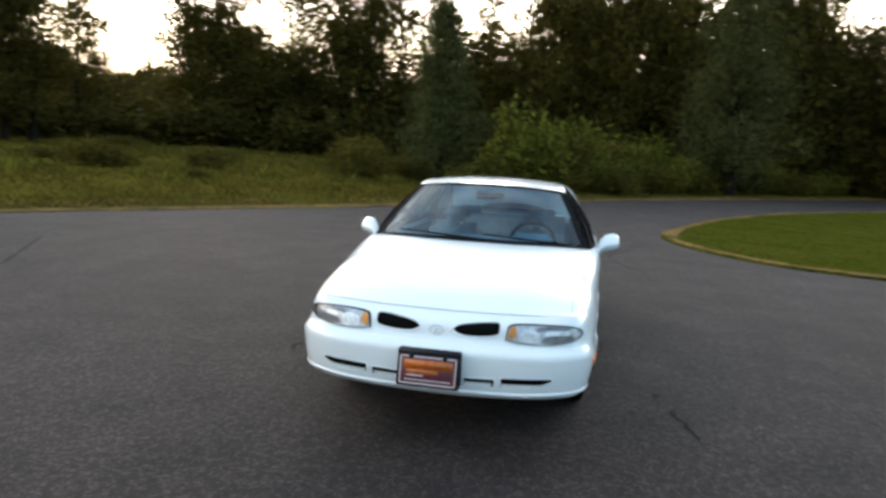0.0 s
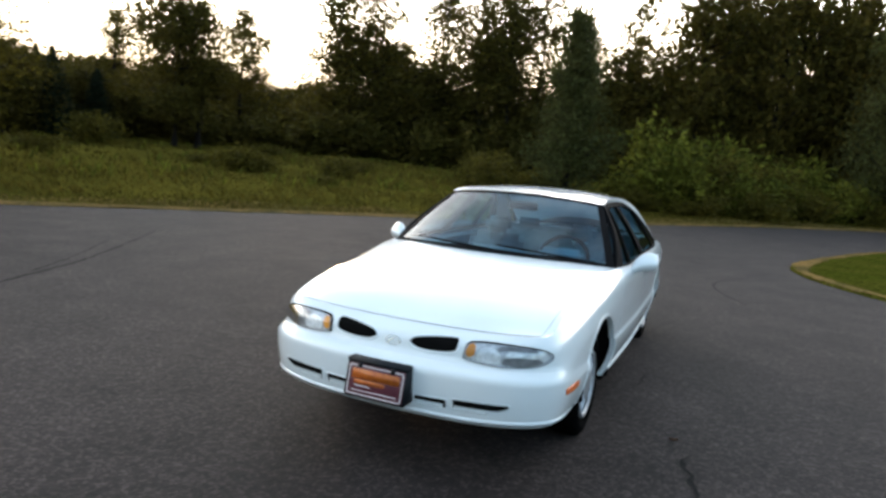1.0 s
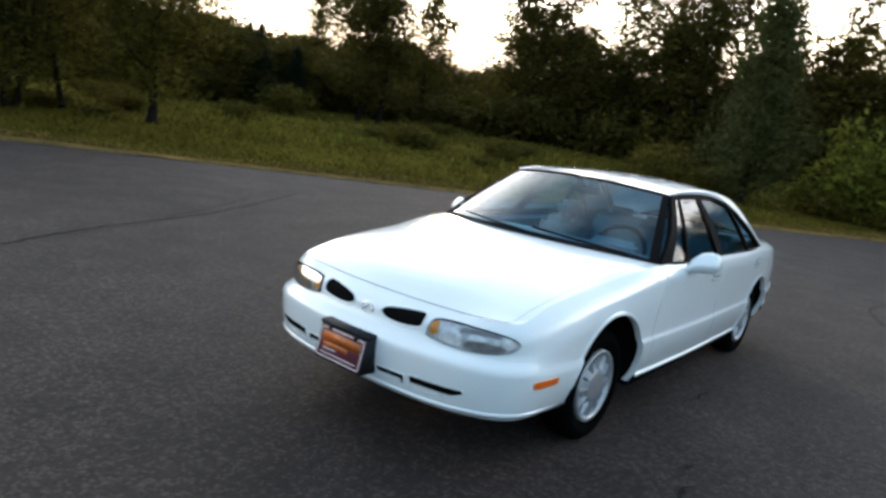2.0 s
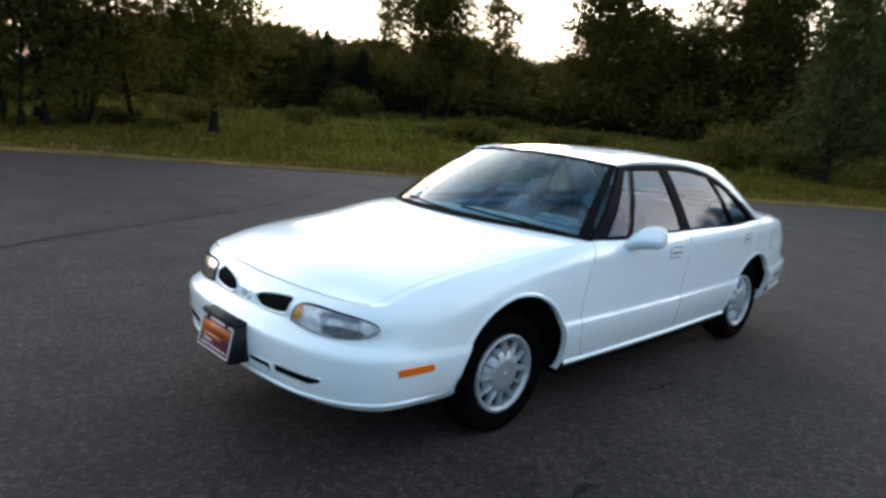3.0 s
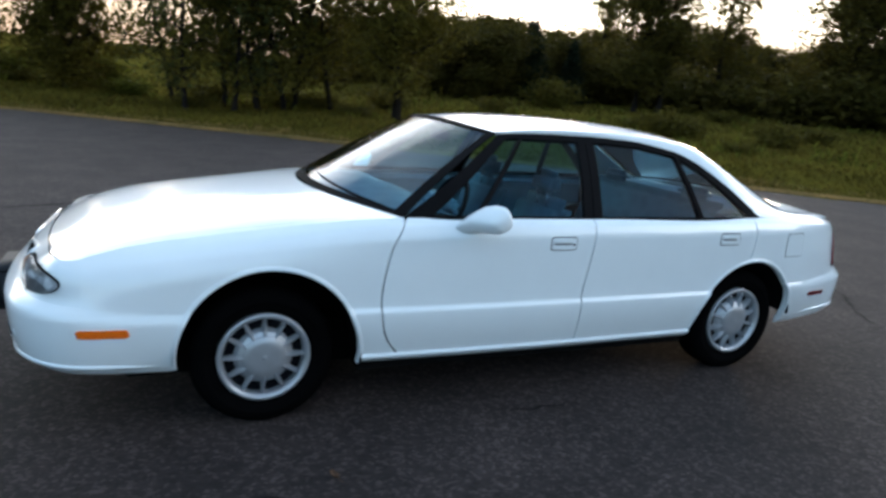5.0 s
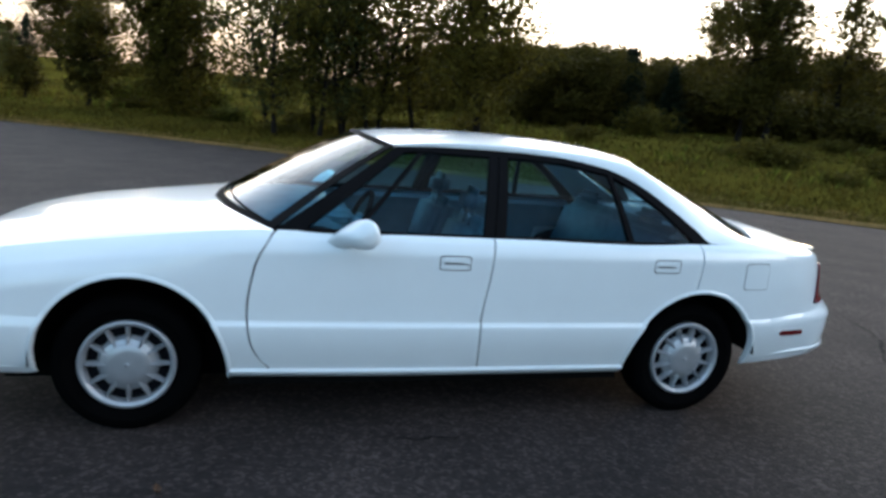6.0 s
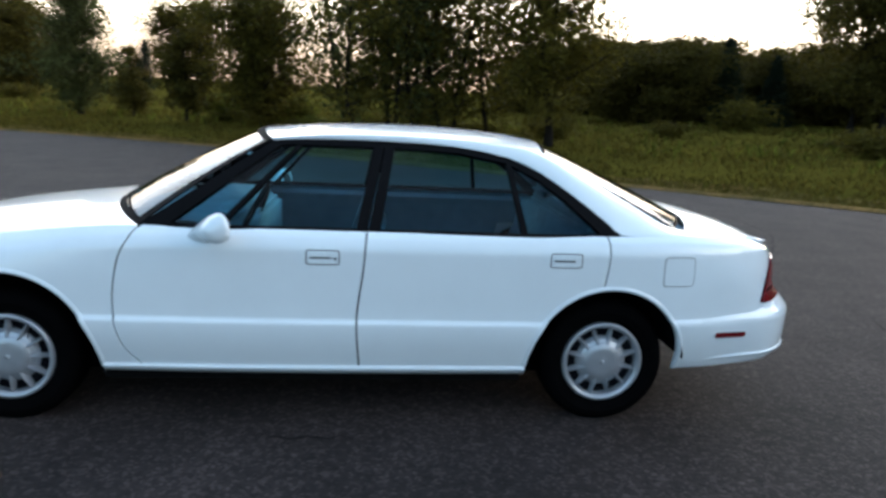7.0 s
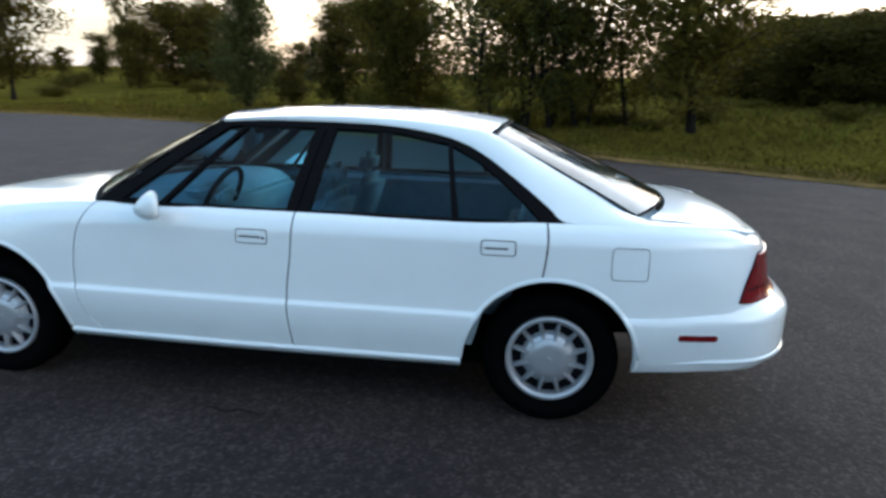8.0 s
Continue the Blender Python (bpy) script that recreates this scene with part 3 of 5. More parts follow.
def build_lower_body():
    fa, ra = FRONT_ARCH, REAR_ARCH
    top = lambda s: float(level(7, s))
    bot = lambda s: float(level(0, s))
    g = 0.004
    # front bumper cover, round both sides
    zt = 0.546
    s_hi, s_lo = float(s_of_y(on_arch(fa, zt, -1))), float(s_of_y(on_arch(fa, 0.284, -1)))
    arch_side = [(float(s_of_y(on_arch(fa, z, -1))), z) for z in np.linspace(zt, 0.284, 10)]
    right_top = line(bumper_top, S0, s_hi, 40)
    right_bot = line(bot, s_lo, S0, 40)[1:]
    half = right_top + arch_side[1:] + right_bot
    left = [(2 * S0 - s, z) for s, z in half]
    poly = right_top + arch_side[1:] + right_bot[:-1] + [(2 * S0 - s, z) for s, z in (right_top + arch_side[1:] + right_bot[:-1])[::-1]][:-1]
    bumper = part("front_bumper", sheet(poly, 0.035, 0.022, wall, 0.02), WHITE, car, "white painted front bumper cover")
    # nose panel above it, up to the hood's edge
    s_nose = float(s_of_i(3.3))
    up = line(bumper_top, 2 * S0 - s_nose, s_nose, 60)
    down = line(top, s_nose, 2 * S0 - s_nose, 60)
    nose = part("nose_panel", sheet(up + down, 0.03, 0.02, wall, 0.02), WHITE, car)
    # front wings
    poly = line(bumper_top, s_nose, s_hi, 20) + arc(*fa, math.degrees(math.acos((on_arch(fa, zt, -1) - fa[0]) / fa[2])), -5.8, 40)[1:]
    poly += [(float(s_of_y(_seam1(z) - g)), z) for z in np.linspace(0.306, 0.945, 24)]
    poly += line(top, float(s_of_y(0.60)), s_nose, 40)
    wings = skin("front_wing", poly, car)
    # rocker panel under the doors
    y0, y1 = on_arch(fa, 0.28, 1) + 0.012, on_arch(ra, 0.28, -1) - 0.006
    for mir, sign in mirror_sides:
        rows = []
        for z, off in ((0.304, -0.006), (0.301, 0.009), (0.294, 0.015), (0.284, 0.016), (0.272, 0.009), (0.260, 0.004), (0.251, -0.006), (0.250, -0.05)):
            ys = np.linspace(y0 + 0.06 * (0.28 - z), y1 - 0.06 * (0.28 - z), 40)
            rows.append([tuple(v) for v in wall(s_of_y(ys), np.full(40, z), off) * (sign, 1, 1)])
        part("rocker_panel", grid_mesh(rows), WHITE, car, "white sill with a rounded upper ridge")
    # doors
    poly = [(float(s_of_y(y)), 0.306) for y in np.linspace(0.606, 1.60 - g, 20)]
    poly += [(float(s_of_y(_seam2(z) - g)), z) for z in np.linspace(0.306, 0.945, 20)[1:]]
    poly += line(top, float(s_of_y(1.622)), float(s_of_y(0.62)), 30)
    poly += [(float(s_of_y(_seam1(z) + g)), z) for z in np.linspace(0.93, 0.315, 24)]
    front_doors = skin("front_door", poly, car)
    ang = math.degrees(math.acos((2.755 - ra[0]) / ra[2]))
    a_low = 180 + math.degrees(math.asin((ra[1] - 0.306) / ra[2]))
    poly = [(float(s_of_y(y)), 0.306) for y in np.linspace(1.60 + g, on_arch(ra, 0.306, -1), 20)]
    poly += arc(*ra, a_low, ang, 30)[1:]
    z0 = poly[-1][1]
    poly += [(float(s_of_y(_seam3(z) - g)), z) for z in np.linspace(z0, 0.95, 12)[1:]]
    poly += line(top, float(s_of_y(2.765)), float(s_of_y(1.628)), 30)
    poly += [(float(s_of_y(_seam2(z) + g)), z) for z in np.linspace(0.94, 0.32, 20)]
    rear_doors = skin("rear_door", poly, car)
    # rear quarter
    s_q = float(s_of_i(12.7))
    zq = 0.557
    arch_end = math.degrees(math.asin((zq - ra[1]) / ra[2]))
    poly = [(float(s_of_y(_seam3(z) + g)), z) for z in np.linspace(0.95, z0, 12)] + arc(*ra, ang - 1, arch_end, 30)[1:]
    poly += line(bumper_top, poly[-1][0], s_q, 24)[1:] + line(top, s_q, float(s_of_y(2.772)), 30)
    skin("rear_quarter", poly, car)
    # rear bumper and tail panel, round both sides
    s_a = float(s_of_y(on_arch(ra, zq, 1)))
    arch_pts = [(float(s_of_y(on_arch(ra, z, 1))), z) for z in np.linspace(0.276, zq, 12)]
    half = arch_pts + line(bumper_top, s_a, S1, 40)[1:]
    low = line(bot, arch_pts[0][0], S1, 40)
    poly = half + [(2 * S1 - s, z) for s, z in half[::-1]][1:] + [(2 * S1 - s, z) for s, z in low][1:] + low[::-1][1:-1]
    part("rear_bumper", sheet(poly, 0.035, 0.022, wall, 0.02), WHITE, car, "white painted rear bumper cover")
    up = line(bumper_top, s_q, 2 * S1 - s_q, 40)
    part("tail_panel", sheet(up + line(top, 2 * S1 - s_q, s_q, 40), 0.035, 0.025, wall, 0.02), WHITE, car)
    return bumper, nose, front_doors, rear_doors


bumper, nose, front_doors, rear_doors = build_lower_body()


def bumper_lips():
    """The rolled lower edge that runs round each bumper cover."""
    turns = (("front_lip", 2 * S0 - float(s_of_y(on_arch(FRONT_ARCH, 0.31, -1) - 0.015)), float(s_of_y(on_arch(FRONT_ARCH, 0.31, -1) - 0.015))),
             ("rear_lip", float(s_of_y(3.30)), 2 * S1 - float(s_of_y(3.30))))
    for name, a, b in turns:
        s = np.linspace(a, b, 90)
        z = level(1, s)
        rows = []
        for dz, off in ((0.016, -0.004), (0.010, 0.005), (0.002, 0.009), (-0.008, 0.006), (-0.015, -0.006)):
            ends = np.minimum(1, np.minimum(np.arange(90), np.arange(90)[::-1]) / 8)
            rows.append([tuple(v) for v in wall(s, z + dz * (0.4 + 0.6 * ends), off * ends - 0.002 * (1 - ends))])
        part(name, grid_mesh(rows), WHITE, car)


def arch_lips():
    """The rolled lip round each wheel arch."""
    for arch, a0, a1 in ((FRONT_ARCH, 185, -14), (REAR_ARCH, 182, -3)):
        ang = np.radians(np.linspace(a0, a1, 60))
        for mir, sign in mirror_sides:
            rows = []
            for dr, off in ((0.0, -0.03), (0.0, 0.004), (0.006, 0.006), (0.015, 0.004), (0.024, -0.002)):
                y, z = arch[0] + (arch[2] + dr) * np.cos(ang), arch[1] + (arch[2] + dr) * np.sin(ang)
                q = wall(s_of_y(flare(arch[0], y, z)), z, off) * (sign, 1, 1)
                rows.append([tuple(v) for v in q])
            part("arch_lip", grid_mesh(rows), WHITE, car)


def turn_in(bm, depth):
    """Gives an open sheet an edge that is turned down by depth."""
    rim = [e for e in bm.edges if len(e.link_faces) == 1]
    bm.normal_update()
    low = {}
    for e in rim:
        for v in e.verts:
            if v not in low:
                low[v] = v.co - v.normal * depth
    made = {v: bm.verts.new(c) for v, c in low.items()}
    for e in rim:
        bm.faces.new((e.verts[1], e.verts[0], made[e.verts[0]], made[e.verts[1]]))
        e.smooth = False
    bmesh.ops.recalc_face_normals(bm, faces=bm.faces[:])
    return bm


def upward(bm):
    if sum(f.normal.z * f.calc_area() for f in bm.faces) < 0:
        bmesh.ops.reverse_faces(bm, faces=bm.faces[:])
    return bm


arch_lips()
bumper_lips()


_hood_c = float(s_of_i(2.72))
_hood_s = np.linspace(_hood_c, float(s_of_y(0.60)), 60)
HOOD_SIDE = wall(_hood_s, level(7, _hood_s))
_hood_f = np.linspace(S0, _hood_c, 40)
HOOD_FRONT = wall(_hood_f, level(7, _hood_f))
_hood_crown = Curve([0, 0.15, 0.35, 0.55, 0.78, 1.0], [0.742, 0.825, 0.888, 0.926, 0.957, 0.980])


def hood_point(r, q):
    """The hood's surface on row r of 60 from the nose back, at the share q of its half width."""
    e = np.array([np.interp(r, np.arange(60), HOOD_SIDE[:, k]) for k in range(3)])
    a = 0.004 + 0.996 * r / 59
    yc, zc = -0.885 + a * 1.185, float(_hood_crown(a))
    x, y, z = q * e[0], e[1] + (yc - e[1]) * (1 - q * q), e[2] + (zc - e[2]) * (1 - q ** 3.0)
    fx = q * HOOD_FRONT[-1][0]
    fy, fz = np.interp(fx, HOOD_FRONT[:, 0], HOOD_FRONT[:, 1]), np.interp(fx, HOOD_FRONT[:, 0], HOOD_FRONT[:, 2])
    e0 = HOOD_SIDE[0]
    y0, z0 = e0[1] + (-0.885 - e0[1]) * (1 - q * q), e0[2] + (0.742 - e0[2]) * (1 - q ** 3.0)
    k = (1 - r / 59) ** 8
    return x, y + (fy - y0 + 0.005) * k, z + (fz - z0) * k


def build_hood():
    rows = []
    for r in range(60):
        row = []
        for b in np.linspace(-1, 1, 61):
            x, y, z = hood_point(r, abs(b) * (0.994 + 0.006 * min(1, max(0, (r - 14) / 8))))
            row.append((math.copysign(x, b), y, z))
        rows.append(row)
    return part("hood", upward(turn_in(grid_mesh(rows), 0.015)), WHITE, car, "smooth white hood with a thin dark gap round it")


hood = build_hood()

# ---- cabin ----
RAIL = [(.60, 1.165, 1.345), (.588, 1.4, 1.372), (.58, 1.75, 1.384), (.575, 2.1, 1.376), (.578, 2.35, 1.354), (.592, 2.48, 1.328), (.625, 2.66, 1.24),
        (.655, 2.83, 1.15), (.68, 2.98, 1.07), (.70, 3.10, 1.005), (.705, 3.22, .974), (.69, 3.40, .963), (.655, 3.56, .954), (.645, 3.70, .928)]
WIN_TOP = [(1.17, 1.338), (1.4, 1.350), (1.75, 1.352), (2.05, 1.34), (2.30, 1.30), (2.46, 1.235), (2.63, 1.125), (2.765, 1.025), (2.838, .970)]


def knots(points, per):
    """A smooth curve through points with the same number of steps between all knots."""
    p = np.array(points, float)
    ext = np.vstack([2 * p[0] - p[1], p, 2 * p[-1] - p[-2]])
    out = []
    for i in range(len(p) - 1):
        a, b, c, d = ext[i:i + 4]
        for t in np.linspace(0, 1, per, endpoint=False):
            out.append(0.5 * (2 * b + (c - a) * t + (2 * a - 5 * b + 4 * c - d) * t * t + (3 * b - a - 3 * c + d) * t ** 3))
    return np.array(out + [p[-1]])


def build_upper_body():
    lower = [tuple(cabin(y, z)[0]) for y, z in WIN_TOP]
    for y in (2.98, 3.15, 3.32, 3.48, 3.63):
        s = float(s_of_y(y))
        lower.append(tuple(wall(s, level(7, s))[0]))
    A, B = knots(lower, 7), knots(RAIL, 7)
    for mir, sign in mirror_sides:
        rows = []
        for b in np.linspace(0, 1, 11):
            row = A + (B - A) * b
            row[:, 0] += 0.022 * 4 * b * (1 - b) * np.interp(np.arange(len(A)), [0, 20, 40, 60, 75, 91], [.4, .4, 1, .7, .4, .3])
            row[:, 2] += 0.018 * 4 * b * (1 - b) * np.interp(np.arange(len(A)), [0, 20, 40, 60, 75, 91], [.5, .5, 1, .6, .15, .05])
            rows.append([(x * sign, y, z) for x, y, z in row])
        part("roof_side_panel", turn_in(upward(grid_mesh(rows)), 0.01), WHITE, car)
    # roof skin
    R = knots(RAIL[:6], 8)
    n = len(R)
    rows = []
    for r, (x, y, z) in enumerate(R):
        a = r / (n - 1)
        yc = y - 0.115 * (1 - a) ** 2 + 0.055 * a ** 3
        zc = z + 0.03 + 0.012 * a
        rows.append([(b * x, y + (yc - y) * (1 - b * b), z + (zc - z) * (1 - abs(b) ** 2.2)) for b in np.linspace(-1, 1, 31)])
    part("roof", turn_in(upward(grid_mesh(rows)), 0.012), WHITE, car, "white painted roof")
    # boot lid
    D = knots(RAIL[10:], 8)
    tail_s = np.linspace(float(s_of_i(12.55)), S1, 40)
    tail = wall(tail_s, level(7, tail_s))[::-1]
    rows = []
    for r, (x, y, z) in enumerate(D):
        a = r / (len(D) - 1)
        yc = 3.375 + a * (tail[0][1] - 0.008 - 3.375)
        zc = 1.006 - 0.078 * a ** 1.9
        row = []
        for b in np.linspace(-1, 1, 41):
            q = abs(b) * 0.993
            px, py, pz = q * x, y + (yc - y) * (1 - q ** 2.5), z + (zc - z) * (1 - q ** 2.4)
            k = a ** 6
            ty, tz = np.interp(px, tail[:, 0], tail[:, 1]), np.interp(px, tail[:, 0], tail[:, 2])
            row.append((math.copysign(px, b), py + (ty - 0.006 - py) * k, pz + (tz + 0.003 - pz) * k))
        rows.append(row)
    lid = part("boot_lid", turn_in(upward(grid_mesh(rows)), 0.012), WHITE, car, "white painted boot lid")
    for sign in (1, -1):
        part("boot_gap", upward(grid_mesh([[((x + dx) * sign, y, z + 0.004) for x, y, z in D[:-3]] for dx in (-0.004, 0.006)])), MATTE, lid)


build_upper_body()


def pane(corner_low, mid_low, corner_top, mid_top, sag, n=25, inset=0.0, lift=0.0):
    """A curved window pane across the car: lower edge to upper edge."""
    cl, ml, ct, mt = (np.array(v, float) for v in (corner_low, mid_low, corner_top, mid_top))
    rows = []
    for r in np.linspace(inset, 1 - inset, 17):
        row = []
        for b in np.linspace(-1 + inset * 1.4, 1 - inset * 1.4, n):
            c, m = cl + (ct - cl) * r, ml + (mt - ml) * r
            k = 1 - abs(b) ** 2.2
            p = np.array([b * c[0], c[1] + (m[1] - c[1]) * k, c[2] + (m[2] - c[2]) * k])
            p[2] += sag * 4 * r * (1 - r) + lift
            row.append(tuple(p))
        rows.append(row)
    return rows


SCREEN = ((.835, .60, .945), (0, .31, .985), (.603, 1.16, 1.34), (0, 1.045, 1.378), 0.018)
BACK = ((.70, 3.17, .980), (0, 3.375, 1.005), (.588, 2.495, 1.318), (0, 2.548, 1.362), 0.006)


def border(outer, inner):
    """The flat band between two panes of the same layout."""
    loops = []
    for g in (outer, inner):
        loops.append(list(g[0]) + [r[-1] for r in g[1:-1]] + list(g[-1][::-1]) + [r[0] for r in g[1:-1][::-1]])
    return upward(turn_in(grid_mesh(loops, True), 0.006))


def build_windows():
    screen = part("windscreen", upward(grid_mesh(pane(*SCREEN, inset=0.012))), SCREEN_GLASS, car, "tinted windscreen reflecting the evening sky")
    part("windscreen_surround", border(pane(*SCREEN, lift=0.003), pane(*SCREEN, inset=0.045, lift=0.003)), BLACK, screen)
    back = part("rear_window", upward(grid_mesh(pane(*BACK, inset=0.006))), BACK_GLASS, car, "sloping tinted rear window")
    part("rear_window_surround", border(pane(*BACK, lift=0.001), pane(*BACK, inset=0.016, lift=0.001)), BLACK, back)
    zl, zt = 0.966, 1.318
    top = lambda y: float(np.interp(y, [p[0] for p in WIN_TOP], [p[1] for p in WIN_TOP]))
    panes = [
        ("quarter_light", [(0.735, zl), (0.95, zl), (1.275, 1.315), (1.205, 1.315)]),
        ("front_side_window", [(0.98, zl), (1.575, zl), (1.645, 1.325), (1.302, 1.32)]),
        ("rear_side_window", [(1.685, zl), (2.345, zl), (2.29, 1.278), (2.05, 1.315), (1.745, 1.325)]),
        ("rear_quarter_light", [(2.375, zl), (2.712, zl), (2.73, zl + .008), (2.68, 1.02), (2.565, 1.118), (2.44, 1.205), (2.312, 1.27)]),
    ]
    bars = [
        ("windscreen_pillar", [(0.605, 0.95), (0.735, 0.958), (1.205, 1.315), (1.225, 1.339), (1.17, 1.338)]),
        ("window_bar", [(0.95, zl), (0.98, zl), (1.302, 1.318), (1.275, 1.316)]),
        ("door_pillar", [(1.575, zl), (1.626, zl), (1.692, 1.325), (1.645, 1.325)]),
        ("door_pillar", [(1.632, zl), (1.685, zl), (1.745, 1.325), (1.698, 1.325)]),
        ("window_bar", [(2.345, zl), (2.375, zl), (2.312, 1.272), (2.29, 1.28)]),
        ("window_seal_upper", [(1.205, 1.315)] + [(y, 1.322 if y < 1.8 else top(y) - 0.027) for y in np.linspace(1.25, 2.3, 14)] + [(2.44, 1.205), (2.565, 1.118), (2.68, 1.02), (2.73, zl + .008), (2.71, 0.958), (2.82, 0.958), (2.836, 0.966)] + [(y, z) for y, z in WIN_TOP[::-1][1:]] + [(1.22, 1.34)]),
        ("window_seal_lower", [(0.70, 0.95), (2.80, 0.95), (2.80, 0.967), (0.735, 0.967)]),
    ]
    for name, poly in panes:
        skin(name, poly, car, GLASS, cabin, 0.0, -0.008, step=0.12)
    for name, poly in bars:
        skin(name, poly, car, BLACK, cabin, 0.03, 0.0, step=0.06)


build_windows()
# ---- wheels ----
def lathe(profile, n=64, axis_x=True):
    """A solid of revolution about the x axis: profile of (x, radius)."""
    rows = [[(x, r * math.cos(2 * math.pi * k / n), r * math.sin(2 * math.pi * k / n)) for k in range(n)] for x, r in profile]
    return grid_mesh(rows, True)


def build_wheel():
    """One wheel with its centre at the origin and its face towards +x."""
    wheel = new("wheel")
    R = 0.316
    tyre = [(-0.15, 0.205), (-0.165, 0.24), (-0.17, 0.285), (-0.155, 0.306), (-0.125, R), (-0.03, R + 0.001), (0.0, 0.309), (0.018, 0.29), (0.022, 0.262),
            (0.023, 0.258), (0.02, 0.255), (0.018, 0.235), (0.008, 0.212), (-0.01, 0.205)]
    t = part("tyre", lathe(tyre), RUBBER, wheel, "black rubber tyre with plain sidewalls")
    grooves = bmesh.new()
    for x in (-0.125, -0.09, -0.055, -0.025):
        rows = [[(x + dx, (R + 0.002) * math.cos(2 * math.pi * k / 64), (R + 0.002) * math.sin(2 * math.pi * k / 64)) for k in range(64)] for dx in (-0.003, 0.003)]
        vs = [[grooves.verts.new(p) for p in r] for r in rows]
        for k in range(64):
            grooves.faces.new((vs[0][k], vs[0][(k + 1) % 64], vs[1][(k + 1) % 64], vs[1][k]))
    part("tread_groove", grooves, MATTE, t)
    rim = part("rim", lathe([(-0.02, 0.204), (0.014, 0.204), (0.019, 0.199), (0.017, 0.187), (0.009, 0.180), (-0.005, 0.175), (-0.035, 0.173)]), ALLOY, wheel, "silver wheel rim")
    part("pocket", lathe([(-0.03, 0.18), (-0.028, 0.12), (-0.02, 0.06), (-0.02, 0.001)]), ALLOY_DARK, rim)
    cap = part("hub_cap", lathe([(-0.02, 0.098), (0.010, 0.097), (0.014, 0.093), (0.0175, 0.06), (0.0185, 0.03), (0.019, 0.001)]), ALLOY, wheel, "plain domed silver hub cap")
    part("cap_badge", lathe([(0.018, 0.012), (0.0197, 0.011), (0.0199, 0.001)], 20), ALLOY, cap)
    spoke = None
    for k in range(12):
        if spoke is None:
            bm = bmesh.new()
            prof = [(0.088, 0.0135, 0.000, 0.016), (0.120, 0.0125, -0.004, 0.017), (0.155, 0.0095, -0.008, 0.013), (0.186, 0.0070, -0.012, 0.004)]
            rows = [[(-0.024, r, -h), (a, r, -h * 0.85), (b, r, -h * 0.12), (b, r, h * 0.12), (a, r, h * 0.85), (-0.024, r, h)] for r, h, a, b in prof]
            vs = [[bm.verts.new(p) for p in row] for row in rows]
            for i in range(3):
                for c in range(5):
                    bm.faces.new((vs[i][c], vs[i][c + 1], vs[i + 1][c + 1], vs[i + 1][c]))
            bm.faces.new(vs[0])
            bm.faces.new(vs[-1][::-1])
            bmesh.ops.recalc_face_normals(bm, faces=bm.faces[:])
            spoke = part("spoke", bm, ALLOY, wheel, smooth=False)
            first = spoke
        else:
            first = new("spoke", spoke.data)
            first.parent = wheel
        first.rotation_euler = (2 * math.pi * k / 12, 0, 0)
    for k in range(12):
        if k == 0:
            bm = bmesh.new()
            a = math.pi / 12
            pts = []
            for r, w, x in ((0.094, 0.95, 0.008), (0.116, 0.88, -0.002), (0.130, 0.74, -0.024)):
                pts.append([(x, r * math.cos(a + q * a * w), r * math.sin(a + q * a * w)) for q in (-1, -0.4, 0.4, 1)])
            vs = [[bm.verts.new(p) for p in row] for row in pts]
            for i in range(2):
                for c in range(3):
                    bm.faces.new((vs[i][c], vs[i][c + 1], vs[i + 1][c + 1], vs[i + 1][c]))
            bmesh.ops.recalc_face_normals(bm, faces=bm.faces[:])
            facet = part("facet", bm, ALLOY, wheel, smooth=False)
        else:
            f = new("facet", facet.data)
            f.parent = wheel
            f.rotation_euler = (2 * math.pi * k / 12, 0, 0)
    return wheel


wheel = build_wheel()
wheel.parent = car
wheel.matrix_basis = pose(0.825, 0.0, 0.313)
for x, y, turned in ((0.82, 2.814, 0), (-0.825, 0, 180), (-0.82, 2.814, 180)):
    copy_thing(wheel, pose(x, y, 0.313, 17, 0, turned))


def wheel_well(cy, cz, r, a0, a1):
    for sign in (1, -1):
        rows = []
        for x, k in ((0.885, 1.0), (0.84, 1.0), (0.50, 1.0), (0.50, 0.02)):
            rows.append([(sign * x, float(flare(cy, cy + r * k * math.cos(radians(a)), cz + r * k * math.sin(radians(a)))), cz + r * k * math.sin(radians(a))) for a in np.linspace(a0, a1, 40)])
        part("wheel_well", grid_mesh(rows), MATTE, car)


wheel_well(FRONT_ARCH[0], FRONT_ARCH[1], FRONT_ARCH[2] + 0.012, -13, 183)
wheel_well(REAR_ARCH[0], REAR_ARCH[1], REAR_ARCH[2] + 0.012, 5, 186)
bm = bmesh.new()
bmesh.ops.create_cube(bm, size=1)
for v in bm.verts:
    v.co = (v.co.x * 1.2, 1.27 + v.co.y * 3.66, 0.275 + v.co.z * 0.21)
part("underbody", bm, MATTE, car, smooth=False)
bm = bmesh.new()
bmesh.ops.create_cube(bm, size=1)
for v in bm.verts:
    v.co = (v.co.x * 1.70, 1.41 + v.co.y * 1.96, 0.315 + v.co.z * 0.19)
part("floor_pan", bm, MATTE, car, smooth=False)
# ---- lamps, grilles, plate, mirrors, handles ----
def s_at_x(x, z, lo=None, hi=None):
    """Where along the nose the skin at height z is x from the middle."""
    lo, hi = S0, float(s_of_i(3.7))
    for _ in range(30):
        m = (lo + hi) / 2
        if wall(m, z)[0][0] < x:
            lo = m
        else:
            hi = m
    return (lo + hi) / 2


